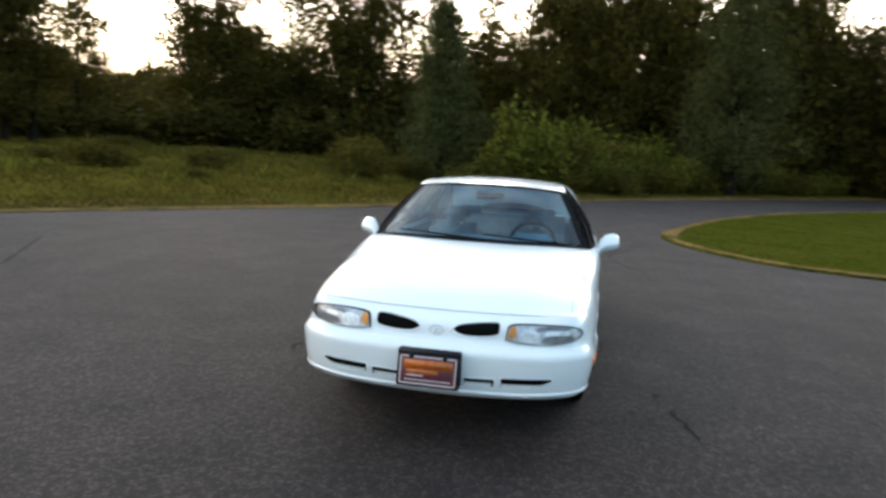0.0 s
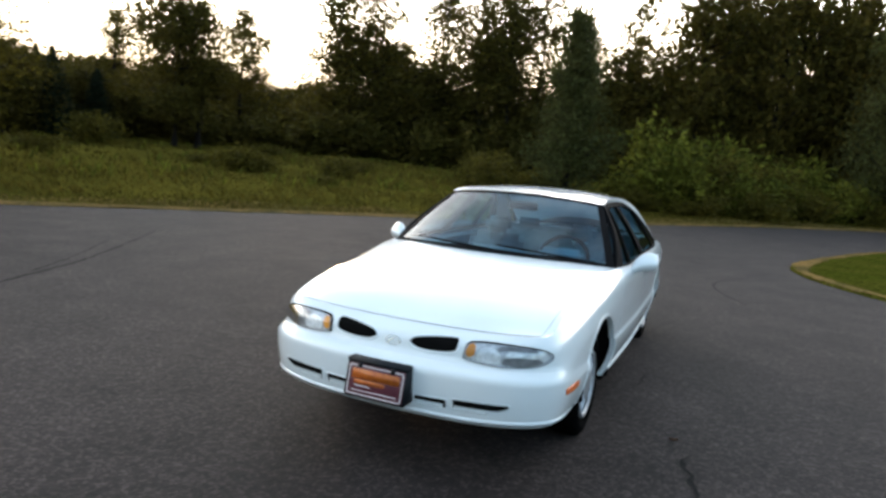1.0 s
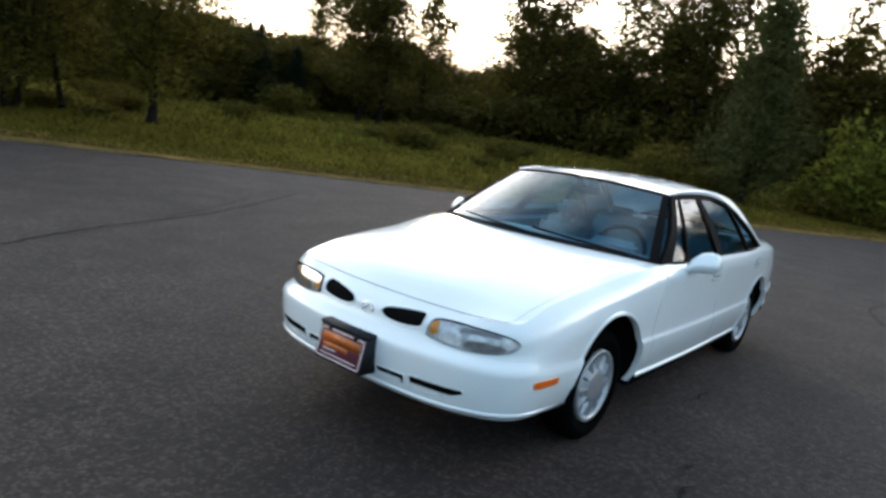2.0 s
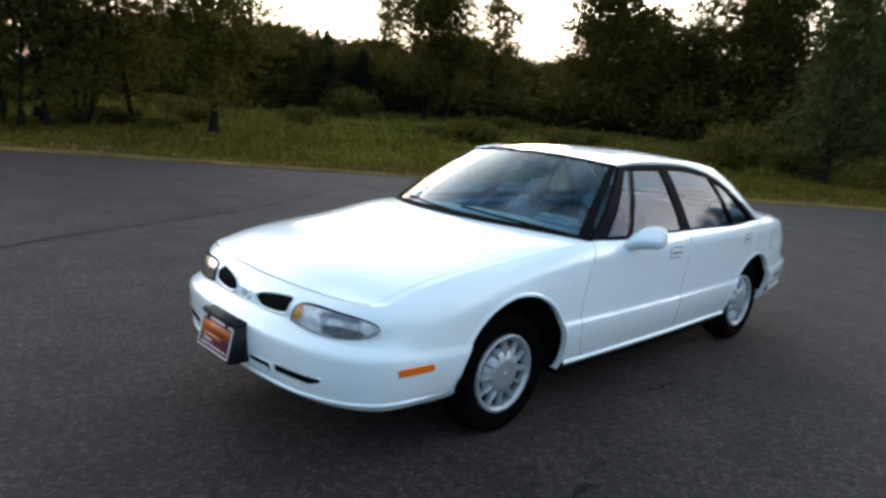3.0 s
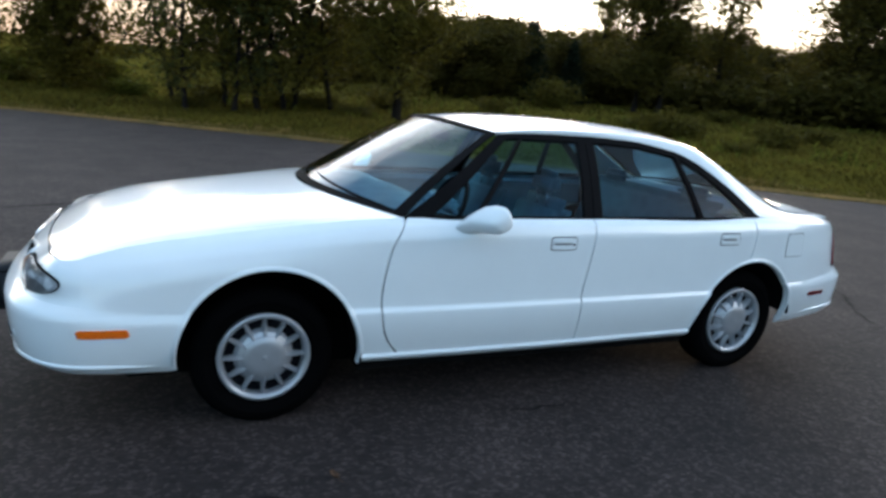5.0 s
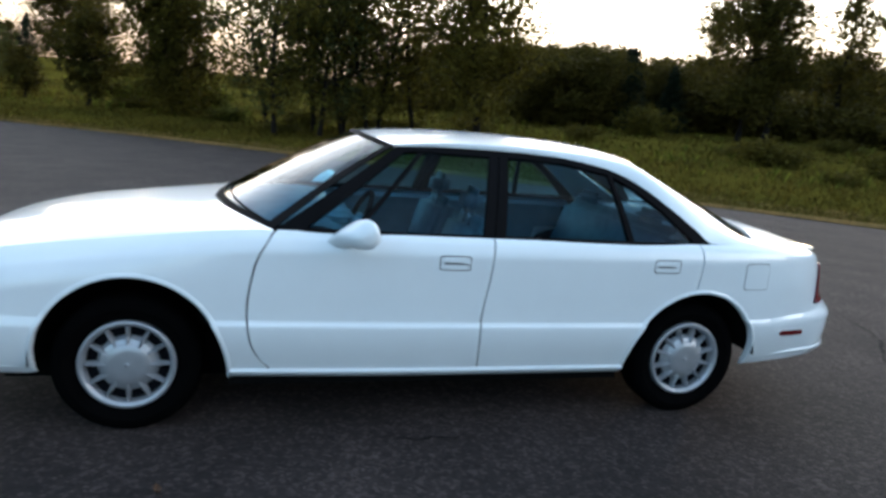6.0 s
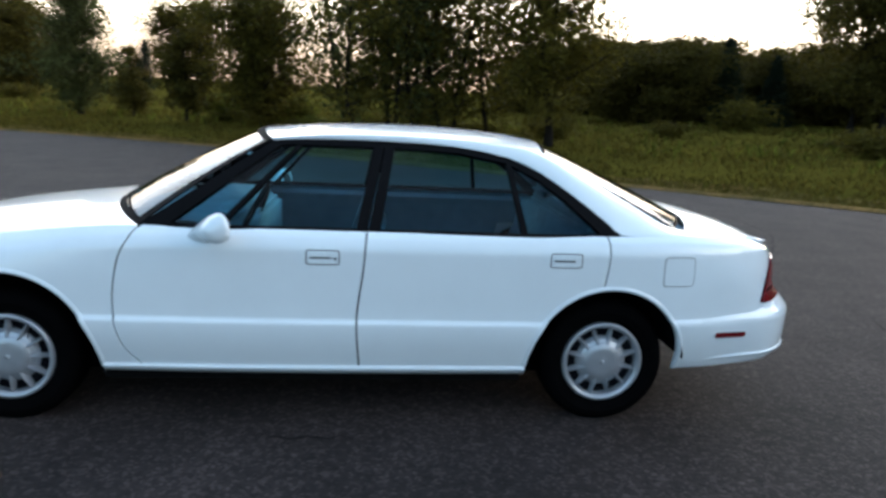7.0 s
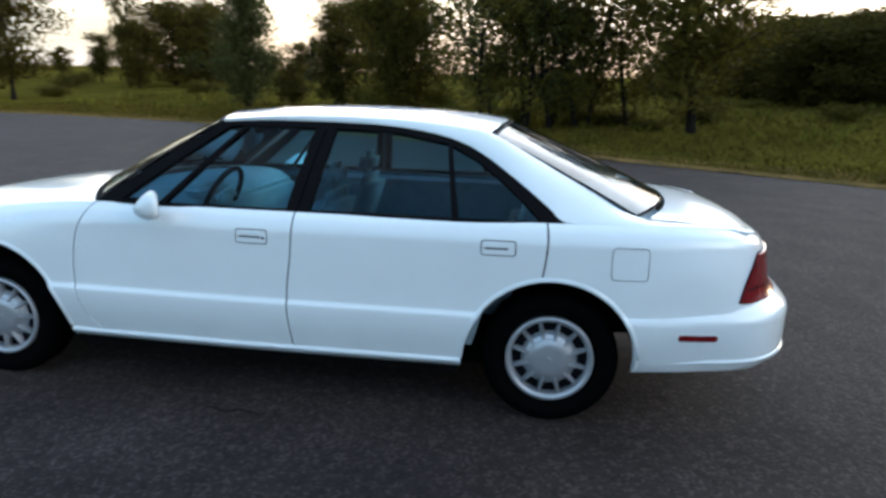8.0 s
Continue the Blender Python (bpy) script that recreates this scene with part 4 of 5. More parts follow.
def on_nose(points, grow=0.0):
    """Outline on the nose given as (x, z), turned into (s, z); grow widens it."""
    out = [(s_at_x(x, z), z) for x, z in points]
    ca, cb = sum(p[0] for p in out) / len(out), sum(p[1] for p in out) / len(out)
    return [(a + grow * math.copysign(min(1, abs(a - ca) / 0.05), a - ca), b + grow * math.copysign(min(1, abs(b - cb) / 0.02), b - cb)) for a, b in out]


def closed_curve(points, n):
    p = [tuple(q) for q in points]
    return [tuple(q) for q in spline(p + [p[0]], n + 1)[:-1]]


def rounded(y0, y1, z0, z1, r, n=5, skew=0.0):
    """A rounded rectangle in (y, z)."""
    out = []
    for cy, cz, a in ((y1 - r, z1 - r, 0), (y0 + r, z1 - r, 90), (y0 + r, z0 + r, 180), (y1 - r, z0 + r, 270)):
        for k in range(n + 1):
            q = radians(a + 90 * k / n)
            out.append((cy + r * math.cos(q) + skew * (cz - z0), cz + r * math.sin(q)))
    return out


def on_side(points):
    return [(float(s_of_y(y)), z) for y, z in points]


def ring_on(poly, inner, mapping, off_out, off_mid, mat, name, parent, mirror):
    """A raised lip that follows an outline."""
    a, b = np.array(poly), np.array(inner)
    rows = []
    for k, off in ((0.0, off_out), (0.3, off_mid), (0.7, off_mid), (1.0, off_out)):
        p = a + (b - a) * k
        q = mapping(p[:, 0], p[:, 1], off)
        if mirror:
            q = q * (-1, 1, 1)
        rows.append([tuple(v) for v in q])
    return part(name, grid_mesh(rows, True), mat, parent)


def build_headlights():
    shape = closed_curve([(.382, .612), (.386, .665), (.405, .704), (.50, .716), (.62, .716), (.72, .708), (.772, .69), (.79, .662), (.772, .628), (.72, .605), (.60, .592), (.46, .598)], 48)
    # highlights and darker reflections of the silver bowl, painted as flat cells
    dark = material("lamp_bowl_dark", (0.22, 0.22, 0.23), rough=0.35, metal=0.3, vary=0.4, scale=30)
    cells = [(dark, closed_curve([(.575, .606), (.585, .640), (.645, .652), (.71, .650), (.752, .638), (.735, .617), (.65, .600)], 20)),
             (dark, closed_curve([(.545, .672), (.55, .702), (.60, .708), (.70, .704), (.735, .690), (.70, .684), (.60, .686)], 20)),
             (BOWL_GLEAM, closed_curve([(.452, .612), (.456, .668), (.51, .690), (.552, .672), (.565, .640), (.560, .608), (.51, .603)], 20)),
             (BOWL_GLEAM, closed_curve([(.585, .656), (.60, .682), (.64, .684), (.672, .672), (.668, .660), (.62, .655)], 20)),
             (BOWL_GLEAM, closed_curve([(.735, .652), (.738, .684), (.758, .682), (.774, .662), (.765, .642), (.748, .636)], 16))]
    amber = [(.393, .645), (.40, .685), (.415, .7), (.434, .697), (.440, .668), (.436, .64), (.41, .622)]
    flat = lambda pts: [(x, .656 + (z - .656) * .84) for x, z in pts]
    shape, amber = flat(shape), flat(amber)
    turn = material("amber_turn_lens", (0.78, 0.30, 0.03), rough=0.3, coat=0.2, vary=0.3, scale=50, second=(0.6, 0.2, 0.03))
    base, lens, edge = on_nose(shape), on_nose(shape, -0.003), on_nose(shape, 0.002)
    for mir, sign in mirror_sides:
        lamp = part("headlight", sheet(base, 0.03, 0.02, wall, 0.0, 0.004, mir), LAMP_GREY, car, "clear headlight with an amber inner corner lamp")
        ring_on(edge, lens, wall, 0.0, 0.010, BLACK, "gasket", lamp, mir)
        for mat, pts in cells:
            part("bowl_cell", sheet(on_nose(flat(pts)), 0.02, 0.015, wall, 0.0, 0.0075, mir), mat, lamp)
        part("turn_lamp", sheet(on_nose(closed_curve(amber, 16)), 0.02, 0.015, wall, 0.0, 0.009, mir), turn, lamp, "amber turn lamp")
        part("lens", sheet(lens, 0.03, 0.02, wall, 0.008, 0.014, mir), LENS, lamp, "clear plastic lens")


def build_grilles():
    shape = closed_curve([(.095, .655), (.12, .678), (.20, .693), (.29, .702), (.334, .703), (.346, .696), (.347, .668), (.340, .648), (.30, .636), (.22, .629), (.14, .633)], 40)
    hole, lip = on_nose(shape), on_nose(shape, 0.012)
    for mir, sign in mirror_sides:
        g = part("grille", sheet(hole, 0.02, 0.01, wall, 0.0, 0.0025, mir), MATTE, car, "black oval grille opening in the white nose")
        ring_on(lip, hole, wall, -0.002, 0.007, WHITE, "grille_lip", g, mir)
        for z in (.652, .668, .684):
            part("slat", sheet(on_nose([(.16, z - .002), (.315, z - .002), (.315, z + .002), (.16, z + .002)]), 0.03, 0.01, wall, 0.0, 0.004, mir), BLACK, g)
        for a, b, za, zb in ((.178, .338, .372, .416), (.378, .640, .375, .430)):
            slot = on_nose([(a, za), (b - .10 * (b > .5), za + .002), (b + .004, zb - .012), (b, zb), (a, zb - .004)])
            wide = on_nose([(a, za), (b - .10 * (b > .5), za + .002), (b + .004, zb - .012), (b, zb), (a, zb - .004)], 0.008)
            h = part("air_intake", sheet(slot, 0.02, 0.012, wall, 0.0, 0.002, mir), MATTE, bumper)
            ring_on(wide, slot, wall, -0.002, 0.005, WHITE, "intake_lip", h, mir)
            part("intake_scoop", sheet(on_nose([(a + .004, za + .002), (b - .10 * (b > .5) - .01, za + .003), (b - .03 * (b > .5) - .01, za + .022), (a + .004, za + .020)]), 0.02, 0.012, wall, 0.0, 0.0035, mir), WHITE, h)


def box(x0, x1, y0, y1, z0, z1, bevel=0.0, segs=2):
    bm = bmesh.new()
    bmesh.ops.create_cube(bm, size=1)
    for v in bm.verts:
        v.co = ((x0 + x1) / 2 + v.co.x * (x1 - x0), (y0 + y1) / 2 + v.co.y * (y1 - y0), (z0 + z1) / 2 + v.co.z * (z1 - z0))
    if bevel:
        bmesh.ops.bevel(bm, geom=bm.edges[:], offset=bevel, segments=segs, affect="EDGES")
    return bm


def flat_frame(x0, x1, z0, z1, width, y, r=0.012):
    """A thin rounded frame standing upright at y, facing the front."""
    a, b = rounded(x0, x1, z0, z1, r), rounded(x0 + width, x1 - width, z0 + width, z1 - width, max(r - width, 0.003))
    rows = [[(p, y + 0.004, q) for p, q in a], [(p, y, q) for p, q in a], [(p, y, q) for p, q in b], [(p, y + 0.004, q) for p, q in b]]
    return grid_mesh(rows, True)


def tilted(bm):
    """The plate leans: its foot stands further out than its head."""
    for v in bm.verts:
        v.co.y += 0.034 - 0.2 * (0.555 - v.co.z)
    return bm


def build_plate():
    holder_mat = material("dark_plate_holder_plastic", (0.012, 0.013, 0.016), rough=0.6, spec=0.2, vary=0.25, scale=20)
    maroon = material("maroon_plate_print", (0.11, 0.022, 0.035), rough=0.4, vary=0.2, scale=25)
    orange = material("orange_plate_print", (0.52, 0.13, 0.015), rough=0.4, vary=0.35, scale=40, second=(0.35, 0.07, 0.01))
    pale = material("pale_plate_print", (0.62, 0.55, 0.56), rough=0.4, vary=0.1, scale=30)
    holder = part("plate_holder", tilted(box(-.178, .165, -1.135, -1.02, .365, .556, 0.006)), holder_mat, car, "dark plastic number plate holder")
    part("plate_hood", tilted(box(-.178, .165, -1.146, -1.04, .538, .558, 0.005)), holder_mat, holder)
    plate = part("front_plate", tilted(box(-.165, .152, -1.140, -1.134, .376, .532, 0.002, 1)), maroon, holder, "maroon dealer plate with orange and pale bars")
    part("plate_border", tilted(flat_frame(-.160, .147, .381, .527, 0.006, -1.1432)), pale, plate)
    part("orange_bar", tilted(box(-.14, .128, -1.1432, -1.139, .462, .508, 0.004)), orange, plate)
    part("orange_bar", tilted(box(-.125, .05, -1.1432, -1.139, .436, .457, 0.004)), orange, plate)
    part("pale_bar", tilted(box(-.12, -.03, -1.1432, -1.139, .424, .430)), pale, plate, smooth=False)
    part("pale_bar", tilted(box(-.13, .12, -1.1432, -1.139, .402, .406)), pale, plate, smooth=False)
    for x in (-.10, .085):
        part("plate_clip", tilted(box(x - .012, x + .012, -1.148, -1.13, .515, .545, 0.003)), holder_mat, holder)


def build_emblem():
    rows = []
    for k, y in ((1.0, -.002), (0.96, 0.004), (0.84, 0.004), (0.80, -.002)):
        rows.append([tuple(wall(np.array([S0 + .048 * k * math.cos(a)]), np.array([.645 + .026 * k * math.sin(a)]), y)[0]) for a in np.linspace(0, 2 * math.pi, 32, endpoint=False)])
    for r in rows:
        for i, p in enumerate(r):
            a = 2 * math.pi * i / 32
            if math.cos(a) < -1e-6 and p[0] > 0:
                r[i] = (-p[0], p[1], p[2])
    e = part("nose_badge", grid_mesh(rows, True), CHROME, car, "small oval chrome badge on the nose")
    for x0, x1, z0, z1 in ((-.032, .006, .632, .660), (-.006, .030, .634, .640)):
        ya, yb = float(wall(S0, z0, .006)[0][1]), float(wall(S0, z1, .006)[0][1])
        bm = bmesh.new()
        pts = [(x0, ya, z0), (x0 + .009, ya, z0), (x1 + .006, yb, z1), (x1 - .003, yb, z1)]
        f = bm.faces.new([bm.verts.new(p) for p in pts])
        top = bmesh.ops.extrude_face_region(bm, geom=[f])
        bmesh.ops.translate(bm, verts=[v for v in top["geom"] if isinstance(v, bmesh.types.BMVert)], vec=(0, 0.008, 0))
        bmesh.ops.recalc_face_normals(bm, faces=bm.faces[:])
        part("badge_stroke", bm, CHROME, e, smooth=False)


def build_mirrors():
    sect = [(.868, .850, .880, .050, .010), (.882, .856, .887, .051, .018), (.900, .873, .905, .050, .036), (.925, .906, .937, .060, .058), (.962, .947, .961, .069, .070), (1.005, .974, .968, .070, .074),
            (1.042, .990, .970, .064, .069), (1.064, .998, .970, .052, .054), (1.073, 1.004, .970, .028, .028)]
    for (mir, sign), door in zip(mirror_sides, front_doors):
        rows = []
        for x, cy, cz, ry, rz in sect:
            rows.append([(sign * x, min(cy + ry * math.cos(a) * (1 - 0.42 * max(0, math.sin(a))) + 0.02 * max(0, math.sin(a)), 1.018 + 0.6 * (x - 1.0)), cz + rz * (math.sin(a) if math.sin(a) > 0 else 0.82 * math.sin(a))) for a in np.linspace(0, 2 * math.pi, 28, endpoint=False)])
        bm = grid_mesh(rows, True)
        bm.faces.new([v for v in bm.verts if abs(abs(v.co.x) - 1.073) < 1e-4])
        m = part("door_mirror", bm, WHITE, door, "rounded white door mirror")
        rows = [[(sign * (1.003 + .036 * k * math.cos(a)), 1.021 + 0.6 * (.003 + .036 * k * math.cos(a)), 0.968 + .042 * k * math.sin(a)) for a in np.linspace(0, 2 * math.pi, 24, endpoint=False)] for k in (1.0, 0.01)]
        part("mirror_glass", grid_mesh(rows, True), CHROME, m)
        rows = [[(sign * x, cy + ry * 1.06 * math.cos(a), cz + rz * 1.12 * math.sin(a)) for a in np.linspace(0, 2 * math.pi, 28, endpoint=False)] for x, cy, cz, ry, rz in sect[:2]]
        part("mirror_foot", grid_mesh(rows, True), BLACK, m)


def build_handles():
    for doors, y0, y1, z0, z1, lock in ((front_doors, 1.352, 1.505, .806, .876, True), (rear_doors, 2.482, 2.638, .814, .884, False)):
        for (mir, sign), door in zip(mirror_sides, doors):
            gap = part("handle_recess", sheet(on_side(rounded(y0, y1, z0, z1, .016)), 0.03, 0.03, wall, 0.0, 0.0015, mir), MATTE, door)
            h = part("door_handle", sheet(on_side(rounded(y0 + .005, y1 - .005, z0 + .005, z1 - .005, .012)), 0.02, 0.012, wall, 0.006, 0.004, mir), WHITE, door, "white flap door handle set into the door")
            part("finger_slot", sheet(on_side(rounded(y0 + .018, y1 - .035, z0 + .030, z0 + .038, .003)), 0.03, 0.01, wall, 0.0, 0.0052, mir), ALLOY_DARK, h)
            part("flap_edge", sheet(on_side(rounded(y0 + .016, y1 - .034, z0 + .039, z0 + .060, .005)), 0.03, 0.01, wall, 0.006, 0.0085, mir), WHITE, h)
            if lock:
                part("door_lock", sheet(on_side(rounded(y1 - .027, y1 - .013, z0 + .024, z0 + .038, .0065)), 0.01, 0.01, wall, 0.004, 0.007, mir), CHROME, h)


def build_side_lamps():
    for mir, sign in mirror_sides:
        for mat, name, y0, y1, z0, z1, skew, lab in ((AMBER, "front_side_marker", -.722, -.535, .463, .497, -.3, "amber side marker lamp"), (RED, "rear_side_marker", 3.368, 3.54, .462, .490, .15, "dark red side marker lamp")):
            poly = on_side(rounded(y0, y1, z0, z1, .012, skew=skew))
            m = part(name, sheet(poly, 0.03, 0.02, wall, 0.008, 0.006, mir), mat, car, lab)
        # fuel door
        gap = part("fuel_door_gap", sheet(on_side(rounded(3.052, 3.214, .728, .874, .022)), 0.05, 0.05, wall, 0.0, 0.0012, mir), MATTE, car) if sign > 0 else None
        if gap:
            part("fuel_door", sheet(on_side(rounded(3.0555, 3.2105, .7315, .8705, .019)), 0.03, 0.03, wall, 0.004, 0.003, mir), WHITE, gap, "square fuel filler door")
        # tail lamp wraps the corner
        a, b = float(s_of_i(13.3)), float(s_of_y(3.635))
        poly = closed_curve([(b, .64), (b + .03, .70), (b + .08, .775), (b + .13, .828), (b + .17, .84), (a, .838), (a + .01, .76), (a - .02, .68), (b + .09, .636)], 40)
        lamp = part("tail_lamp", sheet(poly, 0.03, 0.02, wall, 0.015, 0.012, mir), RED, car, "dark red tail lamp wrapped round the rear corner")
        ring = closed_curve([(b - .006, .633), (b + .023, .702), (b + .073, .78), (b + .126, .835), (b + .18, .847), (a + .01, .845), (a + .02, .76), (a - .01, .674), (b + .09, .629)], 40)
        part("tail_lamp_gasket", sheet(ring, 0.03, 0.02, wall, 0.0, 0.002, mir), BLACK, lamp)
        part("lamp_divider", sheet([(b + .03, .69), (b + .045, .697), (a - .02, .697), (a - .02, .69)], 0.03, 0.02, wall, 0.0, 0.0135, mir), BLACK, lamp)


build_headlights()
build_grilles()
build_plate()
build_emblem()
build_mirrors()
build_handles()
build_side_lamps()


def build_linings():
    """Dark inner skin behind the door gaps, cabin linings."""
    for mir, sign in mirror_sides:
        part("door_jamb", sheet(on_side([(0.42, .31), (2.40, .31), (2.40, .62), (2.52, .72), (2.88, .72), (2.88, .94), (0.42, .94)]), 0.08, 0.05, wall, 0.0, -0.02, mir), MATTE, car)
        part("door_lining", sheet(on_side([(0.66, .35), (2.45, .35), (2.55, .72), (2.75, .74), (2.75, .945), (0.66, .945)]), 0.08, 0.05, wall, 0.0, -0.075, mir), PLASTIC, car, "grey-blue inner door lining")
        bm = sheet([(0.70, .945), (2.78, .945), (2.78, .953), (0.70, .953)], 0.1, 0.02, lambda a, b, o: cabin(a, b, -.04 + o), 0.06)
        if mir:
            for v in bm.verts:
                v.co.x *= -1
            bmesh.ops.reverse_faces(bm, faces=bm.faces[:])
        part("window_ledge", bm, PLASTIC, car)
    R = knots(RAIL[:6], 4)
    rows = [[(b * (x - .01), y - .1 * (1 - i / (len(R) - 1)) ** 2 * (1 - b * b), z - .018 + .03 * (1 - b * b)) for b in np.linspace(-1, 1, 15)] for i, (x, y, z) in enumerate(R)]
    part("headlining", grid_mesh(rows), CLOTH, car)
    # cowl between hood and windscreen
    rows = []
    for k in (0.0, 0.5, 1.0):
        row = []
        for b in np.linspace(-1, 1, 31):
            q = 1 - abs(b) ** 2.2
            y = .60 - .33 * q
            row.append((b * .835, y - .03 + k * .07, .940 + .035 * q - .012 + .006 * k))
        rows.append(row)
    part("cowl", grid_mesh(rows), BLACK, car, "black cowl strip under the windscreen")
    for x0, x1 in ((0.72, 0.05), (0.02, -0.62)):
        rows = []
        for k in np.linspace(0, 1, 14):
            x = x0 + (x1 - x0) * k
            q = 1 - abs(x / .83) ** 2.2
            y, z = .63 - .29 * q + .05 * k, .962 + .040 * q + .028 * k
            rows.append([(x + dx, y + dy, z + dz) for dx, dy, dz in ((0, -.006, 0), (0, 0, .010), (0, .006, .004), (0, 0, -.006))])
        part("wiper", grid_mesh(rows, True), BLACK, car)


def cushion(x0, x1, y0, y1, z0, z1, r, lean=0.0):
    bm = box(x0, x1, y0, y1, z0, z1, r, 4)
    for v in bm.verts:
        v.co.y += lean * (v.co.z - z0)
    return bm


def build_cabin():
    for x in (0.37, -0.37):
        seat = part("front_seat", cushion(x - .25, x + .25, 1.02, 1.55, .42, .60, .06), CLOTH, car, "grey-blue cloth front seat")
        part("seat_back", cushion(x - .25, x + .25, 1.46, 1.60, .56, .99, .06, .32), CLOTH, seat)
        part("headrest", cushion(x - .125, x + .125, 1.595, 1.685, .99, 1.135, .04, .15), CLOTH, seat, "rounded headrest on two posts")
        for dx in (-.05, .05):
            part("headrest_post", cushion(x + dx - .006, x + dx + .006, 1.625, 1.638, .93, 1.02, .003), CHROME, seat)
    bench = part("rear_bench", cushion(-.68, .68, 2.10, 2.62, .44, .62, .06), CLOTH, car, "wide grey-blue rear bench")
    part("bench_back", cushion(-.68, .68, 2.55, 2.70, .58, 1.0, .06, .35), CLOTH, bench)
    for x in (.40, -.40):
        part("headrest", cushion(x - .14, x + .14, 2.70, 2.79, .99, 1.07, .035, .1), CLOTH, bench)
    part("parcel_shelf", cushion(-.66, .66, 2.74, 3.32, .93, .965, .012), PLASTIC, car)
    rows = []
    for k, y in enumerate(np.linspace(.42, 1.02, 12)):
        z = (0.945, .955, .962, .966, .968, .968, .966, .962, .952, .935, .90, .84)[k]
        rows.append([(b * .74, y + .10 * abs(b) ** 2 * (1 - k / 11), z + .012 * math.cos(b * 3)) for b in np.linspace(-1, 1, 21)])
    dash = part("dashboard", grid_mesh(rows), PLASTIC, car, "grey-blue dashboard")
    part("dash_front", cushion(-.72, .72, .95, 1.03, .55, .90, .03), PLASTIC, dash)
    part("binnacle", cushion(.22, .54, .86, 1.0, .93, 1.0, .03), PLASTIC, dash)
    wheel_rows = []
    for k in range(36):
        a = 2 * math.pi * k / 36
        ring = []
        for j in range(8):
            b = 2 * math.pi * j / 8
            r = .185 + .015 * math.cos(b)
            u, v, n = r * math.cos(a), r * math.sin(a), .015 * math.sin(b)
            ring.append((.38 + u, 1.02 + v * .42 + n * .9, .91 + v * .9 - n * .42))
        wheel_rows.append(ring)
    st = part("steering_wheel", grid_mesh(wheel_rows + [wheel_rows[0]], True), BLACK, car, "dark steering wheel")
    part("wheel_hub", cushion(.30, .46, .98, 1.04, .86, .96, .02, .4), PLASTIC, st)
    for a in (0, 180, 270):
        dx, dz = math.cos(radians(a)), math.sin(radians(a))
        x0, x1 = sorted((.38 + dx * .05, .38 + dx * .18))
        z0, z1 = sorted((.91 + dz * .04, .91 + dz * .165))
        part("wheel_spoke", box(min(x0, x1) - .012 * (dx == 0), x1 + .012, 1.005 + .05 * dz, 1.025 + .05 * dz, z0 - .012, z1 + .012, .005), PLASTIC, st)
    part("rear_view_mirror", cushion(-.12, .12, 1.10, 1.125, 1.245, 1.31, .01), BLACK, car)


def build_hood_gap():
    """The dark gap that runs round the hood: across the nose to a sharp corner, then back beside the wings."""
    s = np.linspace(S0, float(s_of_i(2.70)), 44)
    p = wall(s, level(7, s))
    nrm = np.stack([np.interp(i_of_s(s), _I, _N[:, 0]), np.interp(i_of_s(s), _I, _N[:, 1])], 1)
    inner = p.copy()
    p[:, :2] -= nrm * 0.001
    inner[:, :2] += nrm * 0.0060
    p[:, 2] += 0.0015
    inner[:, 2] += 0.0028
    side = Curve([-0.80, -0.6, -0.4, -0.1, 0.2, 0.5, 0.6], [0.722, 0.733, 0.739, 0.750, 0.776, 0.812, 0.826])
    edge_a, edge_b = [], []
    for r in np.linspace(0.3, 57, 60):
        e = [np.interp(r, np.arange(60), HOOD_SIDE[:, k]) for k in range(3)]
        for store, dx in ((edge_a, 0.0), (edge_b, -0.0016)):
            x, y, z = hood_point(r, min(0.99, (float(side(e[1])) + dx) / e[0]))
            store.append((x, y, z + 0.0022))
    for mir, sign in mirror_sides:
        part("hood_gap", upward(grid_mesh([[(x * sign, y, z) for x, y, z in p], [(x * sign, y, z) for x, y, z in inner]])), MATTE, hood)
        part("hood_gap", upward(grid_mesh([[(x * sign, y, z) for x, y, z in edge_a], [(x * sign, y, z) for x, y, z in edge_b]])), MATTE, hood)


build_linings()
build_cabin()
build_hood_gap()
# ---- trees and shrubs ----
def limb_tube(path, radii, n=6):
    """Vertices and faces of a tapered tube along a path."""
    verts, faces = [], []
    for k, (p, r) in enumerate(zip(path, radii)):
        d = Vector(path[min(k + 1, len(path) - 1)]) - Vector(path[max(k - 1, 0)])
        q = d.to_track_quat("Z", "Y")
        for j in range(n):
            a = 2 * math.pi * j / n
            verts.append(tuple(Vector(p) + q @ Vector((r * math.cos(a), r * math.sin(a), 0))))
    for k in range(len(path) - 1):
        for j in range(n):
            a, b = k * n + j, k * n + (j + 1) % n
            faces.append((a, b, b + n, a + n))
    return verts, faces


